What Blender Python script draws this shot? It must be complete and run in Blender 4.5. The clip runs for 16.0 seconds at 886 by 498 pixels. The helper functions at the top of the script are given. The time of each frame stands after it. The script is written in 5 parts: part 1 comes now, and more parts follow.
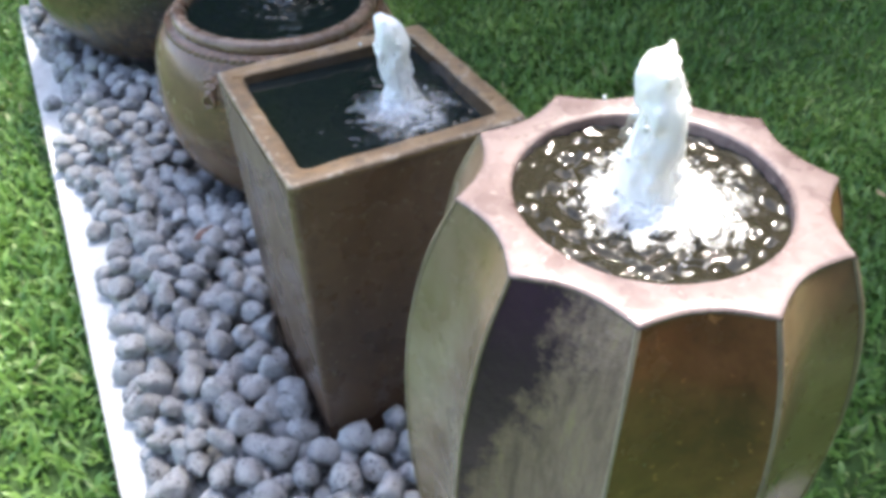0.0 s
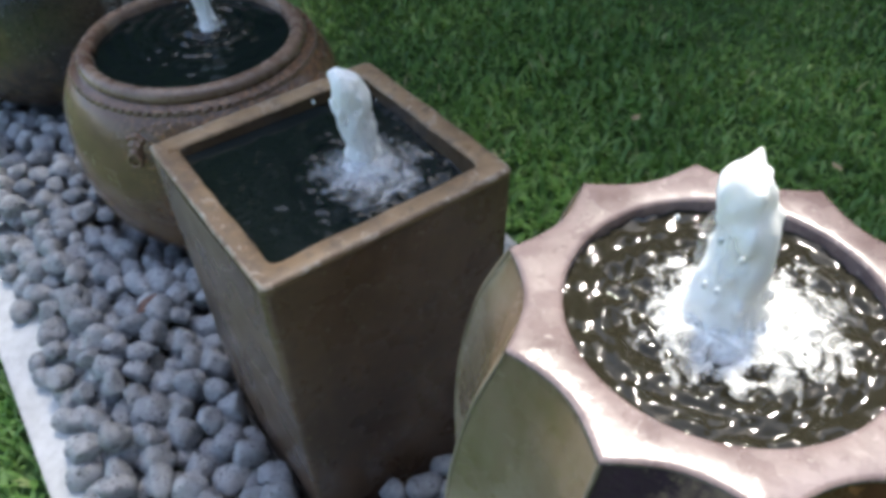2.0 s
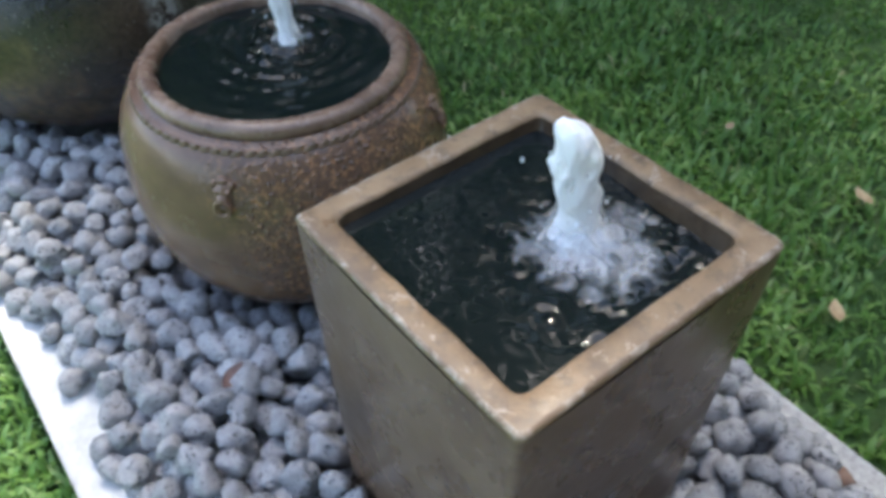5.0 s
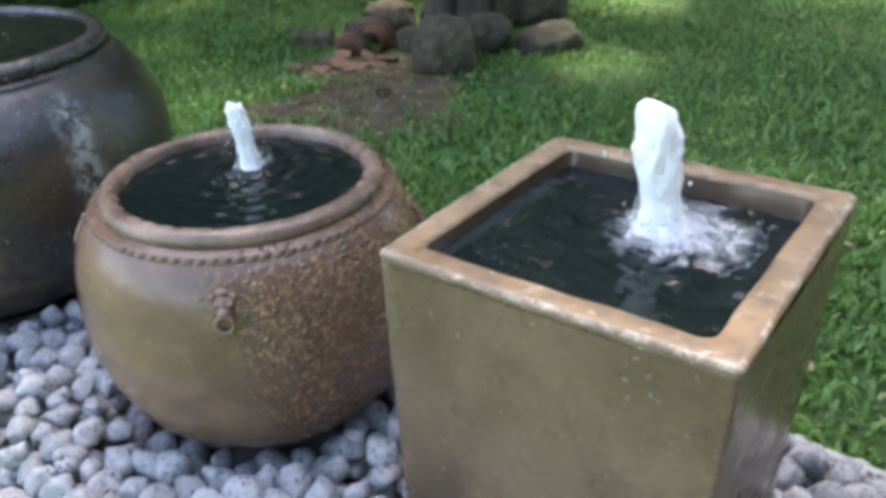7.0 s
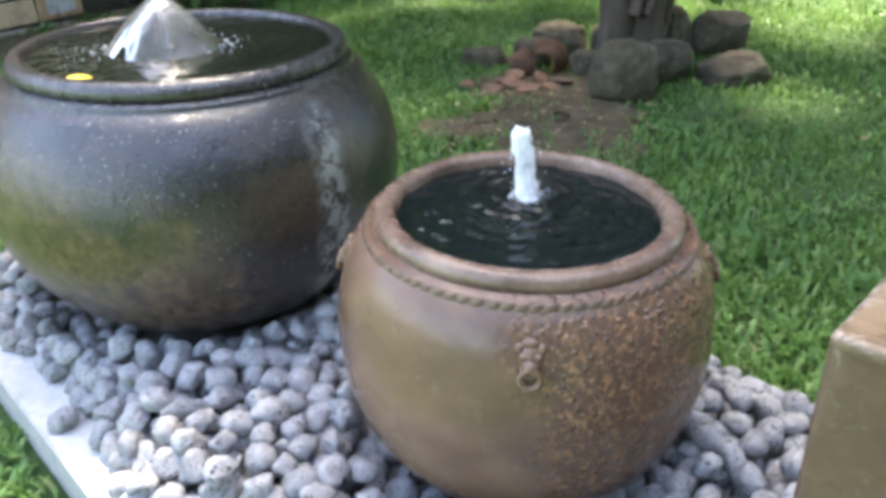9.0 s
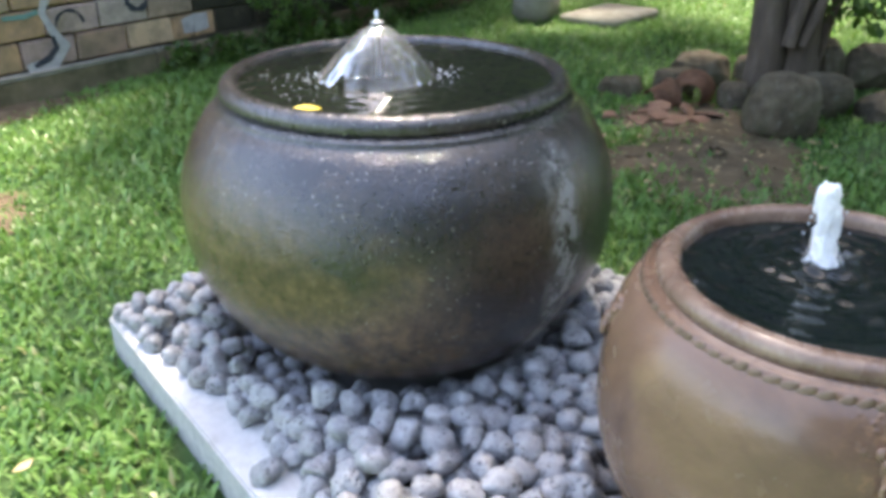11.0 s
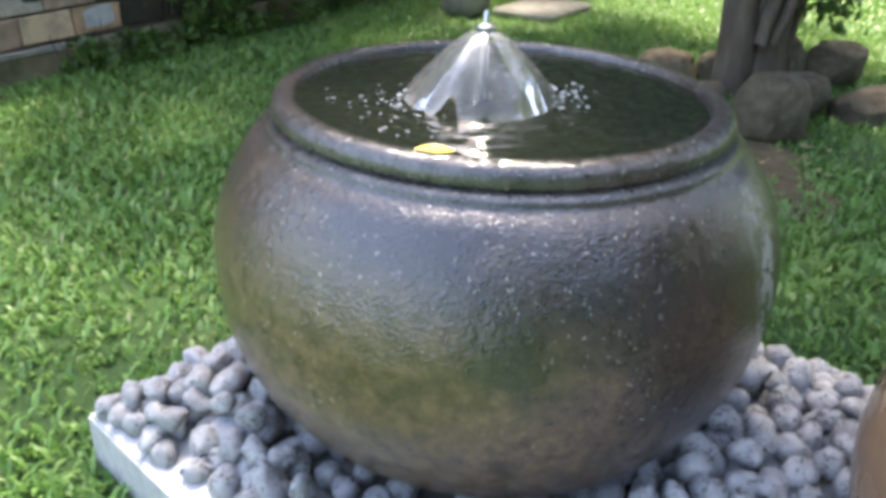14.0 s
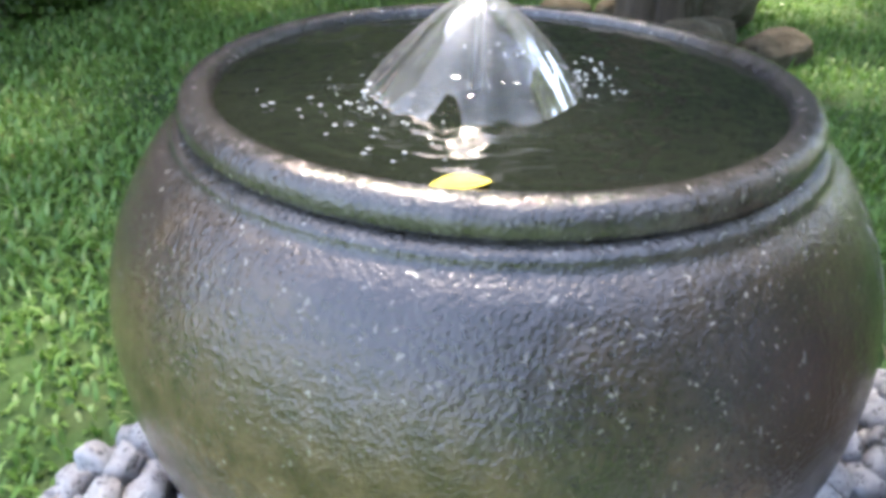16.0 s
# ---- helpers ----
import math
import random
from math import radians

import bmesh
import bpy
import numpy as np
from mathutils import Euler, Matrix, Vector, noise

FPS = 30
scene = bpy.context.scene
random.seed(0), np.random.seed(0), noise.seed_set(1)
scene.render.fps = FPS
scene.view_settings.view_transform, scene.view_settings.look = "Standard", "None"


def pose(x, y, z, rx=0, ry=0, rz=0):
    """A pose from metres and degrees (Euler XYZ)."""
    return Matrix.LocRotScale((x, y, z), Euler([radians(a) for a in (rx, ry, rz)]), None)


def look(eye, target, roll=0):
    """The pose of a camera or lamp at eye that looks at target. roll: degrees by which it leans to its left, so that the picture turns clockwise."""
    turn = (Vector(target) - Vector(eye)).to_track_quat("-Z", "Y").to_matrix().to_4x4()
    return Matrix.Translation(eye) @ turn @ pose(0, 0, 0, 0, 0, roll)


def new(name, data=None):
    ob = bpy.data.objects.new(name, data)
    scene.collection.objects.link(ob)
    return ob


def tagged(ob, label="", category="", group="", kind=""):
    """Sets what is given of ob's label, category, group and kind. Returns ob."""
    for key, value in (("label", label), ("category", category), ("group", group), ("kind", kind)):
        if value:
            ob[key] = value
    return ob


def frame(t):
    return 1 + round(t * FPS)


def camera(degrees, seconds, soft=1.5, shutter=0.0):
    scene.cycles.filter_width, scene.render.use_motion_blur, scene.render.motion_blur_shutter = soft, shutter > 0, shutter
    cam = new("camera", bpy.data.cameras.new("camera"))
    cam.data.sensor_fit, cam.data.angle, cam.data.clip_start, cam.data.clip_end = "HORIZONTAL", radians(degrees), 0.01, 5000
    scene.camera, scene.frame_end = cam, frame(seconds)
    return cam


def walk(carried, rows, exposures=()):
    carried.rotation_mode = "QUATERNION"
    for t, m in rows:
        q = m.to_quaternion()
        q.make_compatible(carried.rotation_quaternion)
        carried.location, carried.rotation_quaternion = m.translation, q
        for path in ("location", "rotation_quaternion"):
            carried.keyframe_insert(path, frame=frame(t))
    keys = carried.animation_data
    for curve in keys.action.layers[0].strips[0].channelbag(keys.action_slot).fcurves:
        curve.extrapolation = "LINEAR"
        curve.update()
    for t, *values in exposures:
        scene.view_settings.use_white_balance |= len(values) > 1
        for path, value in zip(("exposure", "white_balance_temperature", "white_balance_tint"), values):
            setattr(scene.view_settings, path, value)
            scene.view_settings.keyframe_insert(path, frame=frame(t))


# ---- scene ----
EXPOSURES = [(0, 2.39, 6750, 11), (0.5, 2.22, 6700, 11), (1.5, 1.79, 6550, 10), (2, 1.66, 6550, 8), (3, 1.35, 6550, 8), (5.3, 2.35, 6800, 8), (6, 2.47, 6900, 10),
             (8, 3.08, 7100, 13), (10, 2.98, 7300, 14), (12.5, 2.80, 7250, 15), (14, 2.98, 7300, 15), (15, 2.94, 7350, 15), (16, 3.11, 7350, 15)]
cam = camera(58.39, 16.0, soft=4.0)
PATH = [
    (0, 0.1954, 0.0369, 1.4298, 48.572, -0.161, -26.234),
    (0.5, 0.1943, 0.0642, 1.4529, 48.281, -1.337, -28.241),
    (1, 0.2032, 0.0962, 1.4684, 49.111, -0.784, -30.771),
    (1.5, 0.2093, 0.1722, 1.4642, 48.203, 0.385, -33.275),
    (2, 0.2167, 0.2666, 1.4514, 46.492, 1.267, -34.609),
    (2.5, 0.2558, 0.3355, 1.4457, 45.303, 2.360, -34.241),
    (3, 0.2291, 0.3940, 1.4526, 45.039, 1.799, -34.744),
    (5.5, 0.0904, 0.8084, 1.2879, 45.616, -0.433, -39.439),
    (6, 0.0485, 0.8770, 1.1545, 53.827, 1.179, -43.617),
    (6.5, -0.0678, 0.8614, 1.1360, 59.736, 2.059, -49.791),
    (7, -0.1765, 0.8503, 1.1481, 60.762, 1.309, -52.325),
    (7.5, -0.2071, 0.9094, 1.1231, 61.760, 1.304, -51.444),
    (8, -0.2453, 1.0360, 1.1094, 62.029, 0.302, -49.809),
    (8.5, -0.2619, 1.1444, 1.0966, 62.166, 0.410, -47.028),
    (9, -0.2862, 1.2126, 1.1190, 62.143, 0.243, -43.990),
    (9.5, -0.3151, 1.2697, 1.1146, 62.977, 0.264, -40.940),
    (10, -0.3530, 1.3505, 1.1187, 63.568, 0.518, -38.111),
    (12.5, -0.4868, 1.8890, 1.0779, 63.464, -0.624, -40.393),
    (13, -0.4765, 1.9893, 1.0756, 62.892, -0.541, -41.859),
    (13.5, -0.4477, 2.0742, 1.0669, 62.579, -0.655, -43.421),
    (14, -0.4670, 2.1751, 1.0434, 63.154, -1.697, -47.068),
    (14.5, -0.4411, 2.3029, 1.0500, 61.794, -2.038, -51.210),
    (15, -0.4033, 2.4342, 1.0355, 60.952, -2.776, -54.873),
    (15.5, -0.3520, 2.4924, 1.0158, 60.353, -2.445, -55.875),
    (16, -0.2781, 2.5466, 0.9757, 60.410, -1.247, -57.723),
]
walk(cam, [(t, pose(*p)) for t, *p in PATH], EXPOSURES)

# ---- plan, in metres: slab's left edge on x = 0, its top on z = 0 ----
SLAB_W, SLAB_Y0, SLAB_Y1 = 1.2352, -0.02, 3.5554
BX, BY, BZ, BR = 0.5824, 3.0013, 0.6833, 0.3461
BX_NOZ, BY_NOZ = 0.5407, 3.007
PX, PY, PZ, PR = 0.6781, 2.0046, 0.5542, 0.227
SX, SY, SA, SZ = 0.6145, 1.2005, 0.0108, 0.7119
SH, SHY, SI, SIY, TXS, TYS, TAPER = 0.2092, 0.2109, 0.1738, 0.172, 0.0178, -0.0313, 0.93
FX, FY, FZ, FA, FR, FI, TXF, TYF = 0.6514, 0.5027, 0.9646, 2.7593, 0.1898, 0.1343, 0.0115, -0.0046
LEAFX, LEAFY = 0.281, 2.874

# ---- world and sun ----
world = bpy.data.worlds.new("world")
scene.world = world
world.use_nodes = True
_wn = world.node_tree.nodes
_sky = _wn.new("ShaderNodeTexSky")
_sky.sky_type = "NISHITA"
_sky.sun_disc = False
SUN_ELEV, SUN_AZ = 66.0, 47.0
_sky.sun_elevation, _sky.sun_rotation = radians(SUN_ELEV), radians(SUN_AZ)
_sky.air_density, _sky.dust_density, _sky.ozone_density = 1.0, 1.9, 1.6
_wn["Background"].inputs["Strength"].default_value = 0.15
world.node_tree.links.new(_sky.outputs["Color"], _wn["Background"].inputs["Color"])
_sun = bpy.data.lights.new("sun", "SUN")
_sun.energy, _sun.angle, _sun.color = 2.4, radians(6.0), (1.0, 0.95, 0.86)
_sd = Vector((math.sin(radians(SUN_AZ)) * math.cos(radians(SUN_ELEV)), math.cos(radians(SUN_AZ)) * math.cos(radians(SUN_ELEV)), math.sin(radians(SUN_ELEV))))
sun = new("sun", _sun)
sun.matrix_world = look(_sd * 30, (0, 0, 0))

# ---- materials ----


def mat(name):
    m = bpy.data.materials.new(name)
    m.use_nodes = True
    nt = m.node_tree
    return m, nt, nt.nodes["Principled BSDF"]


def coords(nt, kind="Object", scale=None):
    n = nt.nodes.new("ShaderNodeTexCoord")
    if scale is None:
        return n.outputs[kind]
    mp = nt.nodes.new("ShaderNodeMapping")
    mp.inputs["Scale"].default_value = scale
    nt.links.new(n.outputs[kind], mp.inputs["Vector"])
    return mp.outputs["Vector"]


def noise_tex(nt, vec, scale, detail=4.0, rough=0.55, distortion=0.0):
    n = nt.nodes.new("ShaderNodeTexNoise")
    n.inputs["Scale"].default_value, n.inputs["Detail"].default_value = scale, detail
    n.inputs["Roughness"].default_value, n.inputs["Distortion"].default_value = rough, distortion
    nt.links.new(vec, n.inputs["Vector"])
    return n.outputs["Fac"]


def ramp(nt, fac, stops):
    n = nt.nodes.new("ShaderNodeValToRGB")
    e = n.color_ramp.elements
    while len(e) < len(stops):
        e.new(0.5)
    for el, (p, c) in zip(e, stops):
        el.position = p
        el.color = (*c, 1) if not isinstance(c, float) else (c, c, c, 1)
    nt.links.new(fac, n.inputs["Fac"])
    return n.outputs["Color"]


def mix(nt, fac, a, b, blend="MIX"):
    n = nt.nodes.new("ShaderNodeMix")
    n.data_type, n.blend_type = "RGBA", blend
    for sock, v in ((n.inputs[0], fac), (n.inputs[6], a), (n.inputs[7], b)):
        if isinstance(v, (int, float)):
            sock.default_value = v
        elif isinstance(v, tuple):
            sock.default_value = (*v, 1)
        else:
            nt.links.new(v, sock)
    return n.outputs[2]


def math_node(nt, op, a, b=0.0, c=None):
    n = nt.nodes.new("ShaderNodeMath")
    n.operation = op
    for i, v in enumerate((a, b) if c is None else (a, b, c)):
        if isinstance(v, (int, float)):
            n.inputs[i].default_value = v
        else:
            nt.links.new(v, n.inputs[i])
    return n.outputs[0]


def bump(nt, height, strength, distance, bsdf, normal=None):
    n = nt.nodes.new("ShaderNodeBump")
    n.inputs["Strength"].default_value, n.inputs["Distance"].default_value = strength, distance
    nt.links.new(height, n.inputs["Height"])
    if normal is not None:
        nt.links.new(normal, n.inputs["Normal"])
    nt.links.new(n.outputs["Normal"], bsdf.inputs["Normal"])
    return n.outputs["Normal"]


def glaze(name, base, dark, light, rough=(0.2, 0.45), patch=3.0, speck=60.0, bump_d=0.0015, speck_col=None):
    """A glazed stoneware: large cloudy patches, streaks that ran down, and fine specks."""
    m, nt, b = mat(name)
    v = coords(nt)
    big = noise_tex(nt, v, patch, 5, 0.6, 0.4)
    run = noise_tex(nt, coords(nt, "Object", (9, 9, 1.6)), 1.0, 4, 0.6)
    fine = noise_tex(nt, v, speck, 3, 0.7)
    c = ramp(nt, big, [(0.32, dark), (0.5, base), (0.7, light)])
    c = mix(nt, ramp(nt, run, [(0.45, 0.0), (0.7, 0.55)]), c, light)
    c = mix(nt, ramp(nt, fine, [(0.5, 0.0), (0.75, 0.45)]), c, dark)
    if speck_col:
        s2 = noise_tex(nt, v, speck * 1.3, 2, 0.5)
        c = mix(nt, ramp(nt, s2, [(0.66, 0.0), (0.74, 0.7)]), c, speck_col)
    nt.links.new(c, b.inputs["Base Color"])
    r = ramp(nt, noise_tex(nt, v, patch * 3, 4), [(0.3, float(rough[0])), (0.75, float(rough[1]))])
    nt.links.new(r, b.inputs["Roughness"])
    h = mix(nt, 0.5, noise_tex(nt, v, speck * 0.9, 3), noise_tex(nt, v, patch * 4, 3))
    bump(nt, h, 0.6, bump_d, b)
    return m


M_POTRIM = glaze("pot_rim_glaze", (0.2, 0.127, 0.088), (0.095, 0.056, 0.042), (0.3, 0.205, 0.148), (0.15, 0.4), 9.0, 75, 0.0009)
M_SQ = glaze("planter_glaze", (0.135, 0.08, 0.052), (0.062, 0.037, 0.027), (0.2, 0.13, 0.085), (0.2, 0.4), 3.4, 60, 0.0012, (0.28, 0.23, 0.17))
M_FLRIM = glaze("jar_rim_glaze", (0.2, 0.15, 0.143), (0.115, 0.08, 0.078), (0.275, 0.22, 0.213), (0.16, 0.45), 9.0, 80, 0.0014, (0.36, 0.31, 0.29))


def concrete_white():
    """Whitewashed top, scuffed and bare at the far border; bare grey, grainy sides; a dirty dark tone under the pebbles
    stands in for the shade in their gaps.
    """
    m, nt, b = mat("white_concrete")
    v = coords(nt)
    sep = nt.nodes.new("ShaderNodeSeparateXYZ")
    nt.links.new(v, sep.inputs[0])
    c = ramp(nt, noise_tex(nt, v, 5, 6, 0.6), [(0.3, (0.5, 0.495, 0.485)), (0.6, (0.61, 0.605, 0.595))])
    c = mix(nt, ramp(nt, noise_tex(nt, v, 45, 4, 0.7), [(0.5, 0.0), (0.72, 0.5)]), c, (0.4, 0.39, 0.37))
    c = mix(nt, ramp(nt, noise_tex(nt, v, 11, 5, 0.7, 0.6), [(0.52, 0.0), (0.72, 0.6)]), c, (0.42, 0.41, 0.39))
    grey = ramp(nt, noise_tex(nt, v, 60, 5, 0.7), [(0.35, (0.16, 0.16, 0.16)), (0.65, (0.4, 0.395, 0.385))])
    bare = math_node(nt, "ADD", sep.outputs["X"], math_node(nt, "MULTIPLY", noise_tex(nt, v, 16, 6, 0.75), 0.5))
    c = mix(nt, ramp(nt, bare, [(0.95, 0.0), (1.25, 0.75)]), c, grey)
    side = ramp(nt, math_node(nt, "ADD", sep.outputs["Z"], math_node(nt, "MULTIPLY", noise_tex(nt, v, 25, 5, 0.7), 0.02)), [(0.0, 0.72), (0.012, 0.0)])
    c = mix(nt, side, c, ramp(nt, noise_tex(nt, v, 30, 6, 0.75), [(0.3, (0.2, 0.2, 0.195)), (0.7, (0.46, 0.455, 0.44))]))
    # Shade between the pebbles, put into the slab's colour below the bed.
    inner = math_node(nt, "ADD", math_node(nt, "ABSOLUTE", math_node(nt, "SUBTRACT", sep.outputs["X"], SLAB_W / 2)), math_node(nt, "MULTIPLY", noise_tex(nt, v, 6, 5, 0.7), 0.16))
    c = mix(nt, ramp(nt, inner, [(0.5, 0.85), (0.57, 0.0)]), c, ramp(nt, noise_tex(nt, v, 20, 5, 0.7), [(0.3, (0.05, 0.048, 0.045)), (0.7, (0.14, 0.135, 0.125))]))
    nt.links.new(c, b.inputs["Base Color"])
    b.inputs["Roughness"].default_value = 0.8
    bump(nt, noise_tex(nt, v, 70, 5, 0.7), 0.5, 0.002, b)
    return m


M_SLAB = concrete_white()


def noise_col(nt, vec, scale):
    n = nt.nodes.new("ShaderNodeTexNoise")
    n.inputs["Scale"].default_value, n.inputs["Detail"].default_value = scale, 3
    nt.links.new(vec, n.inputs["Vector"])
    return n.outputs["Color"]


def lava():
    m, nt, b = mat("lava_stone")
    v = coords(nt)
    oi = nt.nodes.new("ShaderNodeObjectInfo").outputs["Random"]
    gi = nt.nodes.new("ShaderNodeNewGeometry").outputs["Random Per Island"]
    rnd = math_node(nt, "FRACT", math_node(nt, "ADD", oi, gi))
    c = ramp(nt, rnd, [(0.0, (0.23, 0.23, 0.238)), (0.5, (0.355, 0.355, 0.365)), (0.92, (0.46, 0.46, 0.47)), (1.0, (0.44, 0.41, 0.39))])
    c = mix(nt, 0.55, c, ramp(nt, noise_tex(nt, v, 34, 5, 0.65), [(0.3, (0.18, 0.18, 0.187)), (0.5, (0.38, 0.38, 0.39)), (0.72, (0.53, 0.53, 0.54))]))
    warp = mix(nt, 0.022, v, mix(nt, 1.0, (0.0, 0.0, 0.0), noise_col(nt, v, 70)), "ADD")
    pit = None
    for scale, patch, lo in ((120, 28, 0.42), (70, 15, 0.5)):
        vo = nt.nodes.new("ShaderNodeTexVoronoi")
        vo.inputs["Scale"].default_value = scale
        nt.links.new(warp, vo.inputs["Vector"])
        hole = math_node(nt, "MULTIPLY", ramp(nt, vo.outputs["Distance"], [(0.14, 0.95), (0.4, 0.0)]), ramp(nt, noise_tex(nt, v, patch, 2), [(lo, 0.0), (lo + 0.1, 1.0)]))
        pit = hole if pit is None else math_node(nt, "MAXIMUM", pit, hole)
    c = mix(nt, math_node(nt, "MULTIPLY", pit, 0.82), c, (0.05, 0.05, 0.055))
    nt.links.new(c, b.inputs["Base Color"])
    b.inputs["Roughness"].default_value = 0.88
    h = math_node(nt, "SUBTRACT", math_node(nt, "MULTIPLY", noise_tex(nt, v, 110, 5, 0.75), 0.6), pit)
    bump(nt, h, 1.0, 0.0065, b)
    return m


M_LAVA = lava()


def water(name, tint, scale, height):
    """Dark, glossy pool surface."""
    m, nt, b = mat(name)
    b.inputs["Base Color"].default_value = (*tint, 1)
    b.inputs["Roughness"].default_value = 0.04
    b.inputs["IOR"].default_value = 1.33
    b.inputs["Specular IOR Level"].default_value = 0.6
    v = coords(nt)
    h = mix(nt, 0.5, noise_tex(nt, v, scale, 4, 0.6, 0.8), noise_tex(nt, v, scale * 3.1, 3, 0.6, 0.5))
    bump(nt, h, 0.8, height, b)
    return m


M_WATER = water("pool_water", (0.0075, 0.0115, 0.0115), 11, 0.0003)
M_WATER_BOWL = water("bowl_water", (0.0135, 0.0165, 0.012), 12, 0.0007)


def foam():
    m, nt, b = mat("foamy_water")
    b.inputs["Base Color"].default_value = (0.9, 0.9, 0.875, 1)
    b.inputs["Roughness"].default_value = 0.85
    b.inputs["Subsurface Weight"].default_value = 0.7
    b.inputs["Subsurface Radius"].default_value = (1.0, 1.0, 1.0)
    b.inputs["Subsurface Scale"].default_value = 0.03
    v = coords(nt, "Object", (1, 1, 0.6))
    bump(nt, noise_tex(nt, v, 90, 5, 0.65), 0.35, 0.002, b)
    return m


M_FOAM = foam()


def simple(name, stops, scale, rough, bump_scale=None, bump_d=0.003, stretch=None):
    m, nt, b = mat(name)
    v = coords(nt, "Object", stretch) if stretch else coords(nt)
    c = ramp(nt, noise_tex(nt, v, scale, 6, 0.65), stops)
    nt.links.new(c, b.inputs["Base Color"])
    b.inputs["Roughness"].default_value = rough
    if bump_scale:
        bump(nt, noise_tex(nt, v, bump_scale, 5, 0.65), 0.8, bump_d, b)
    return m


def lawn_ground():
    m, nt, b = mat("lawn_soil")
    v = coords(nt)
    c = ramp(nt, noise_tex(nt, v, 2.2, 5, 0.6), [(0.3, (0.042, 0.1, 0.022)), (0.55, (0.075, 0.16, 0.038)), (0.75, (0.13, 0.17, 0.06))])
    c = mix(nt, ramp(nt, noise_tex(nt, v, 40, 4, 0.7), [(0.45, 0.0), (0.75, 0.5)]), c, (0.05, 0.085, 0.022))
    nt.links.new(c, b.inputs["Base Color"])
    b.inputs["Roughness"].default_value = 0.9
    bump(nt, noise_tex(nt, v, 60, 5, 0.7), 1.0, 0.03, b)
    return m


M_LAWN = lawn_ground()


def leaf_mat(name, stops, rough=0.55, trans=0.25, clump=None):
    m, nt, b = mat(name)
    gi = nt.nodes.new("ShaderNodeNewGeometry").outputs["Random Per Island"]
    c = ramp(nt, gi, stops)
    v = coords(nt)
    c = mix(nt, ramp(nt, noise_tex(nt, v, 1.6, 4, 0.6), [(0.35, 0.0), (0.7, 0.5)]), c, (0.15, 0.275, 0.058))
    if clump:
        c = mix(nt, ramp(nt, noise_tex(nt, v, 10, 4, 0.65, 0.5), [(0.5, 0.0), (0.66, 0.55)]), c, clump[0])
        c = mix(nt, ramp(nt, noise_tex(nt, v, 7, 4, 0.65), [(0.36, 0.6), (0.48, 0.0)]), c, clump[1])
    nt.links.new(c, b.inputs["Base Color"])
    b.inputs["Roughness"].default_value = rough
    tr = nt.nodes.new("ShaderNodeBsdfTranslucent")
    nt.links.new(c, tr.inputs["Color"])
    ms = nt.nodes.new("ShaderNodeMixShader")
    ms.inputs[0].default_value = trans
    out = nt.nodes["Material Output"]
    nt.links.new(b.outputs[0], ms.inputs[1])
    nt.links.new(tr.outputs[0], ms.inputs[2])
    nt.links.new(ms.outputs[0], out.inputs["Surface"])
    return m


M_GRASS = leaf_mat("grass_blade", [(0.0, (0.075, 0.18, 0.036)), (0.4, (0.145, 0.3, 0.064)), (0.8, (0.2, 0.36, 0.09)), (0.95, (0.25, 0.4, 0.13)), (1.0, (0.42, 0.38, 0.2))], 0.42, 0.32, ((0.26, 0.42, 0.13), (0.075, 0.19, 0.035)))
M_LEAF = leaf_mat("tree_leaf", [(0.0, (0.03, 0.08, 0.015)), (1.0, (0.09, 0.17, 0.03))], 0.4, 0.3)
M_BARK = simple("bark", [(0.3, (0.05, 0.036, 0.026)), (0.55, (0.12, 0.088, 0.065)), (0.75, (0.21, 0.168, 0.132))], 9, 0.9, 22, 0.012, (1, 1, 0.25))


def field_stone():
    """Weathered brown-grey stone with pale lichen and moss on its upper side's blotches."""
    m, nt, b = mat("field_stone")
    v = coords(nt)
    rnd = nt.nodes.new("ShaderNodeObjectInfo").outputs["Random"]
    c = ramp(nt, noise_tex(nt, v, 7, 6, 0.68), [(0.3, (0.05, 0.038, 0.024)), (0.5, (0.13, 0.103, 0.066)), (0.72, (0.24, 0.195, 0.135))])
    c = mix(nt, ramp(nt, rnd, [(0.0, 0.0), (1.0, 0.45)]), c, (0.052, 0.042, 0.032))
    c = mix(nt, ramp(nt, noise_tex(nt, v, 4.5, 5, 0.7, 0.6), [(0.5, 0.0), (0.66, 0.6)]), c, (0.07, 0.08, 0.038))
    c = mix(nt, ramp(nt, noise_tex(nt, v, 26, 4, 0.7), [(0.6, 0.0), (0.7, 0.5)]), c, (0.24, 0.23, 0.19))
    nt.links.new(c, b.inputs["Base Color"])
    b.inputs["Roughness"].default_value = 0.95
    bump(nt, noise_tex(nt, v, 30, 6, 0.7), 0.9, 0.014, b)
    return m


M_ROCK = field_stone()
M_TERRA = simple("terracotta", [(0.3, (0.15, 0.08, 0.052)), (0.5, (0.25, 0.135, 0.085)), (0.7, (0.36, 0.22, 0.155))], 9, 0.85, 50, 0.003)
M_SOIL = simple("bare_soil", [(0.3, (0.07, 0.05, 0.026)), (0.55, (0.15, 0.108, 0.062)), (0.75, (0.26, 0.2, 0.125))], 9, 0.95, 40, 0.02)
M_MORTAR = simple("mortar", [(0.3, (0.09, 0.075, 0.07)), (0.7, (0.16, 0.14, 0.12))], 14, 0.95, 40, 0.01)

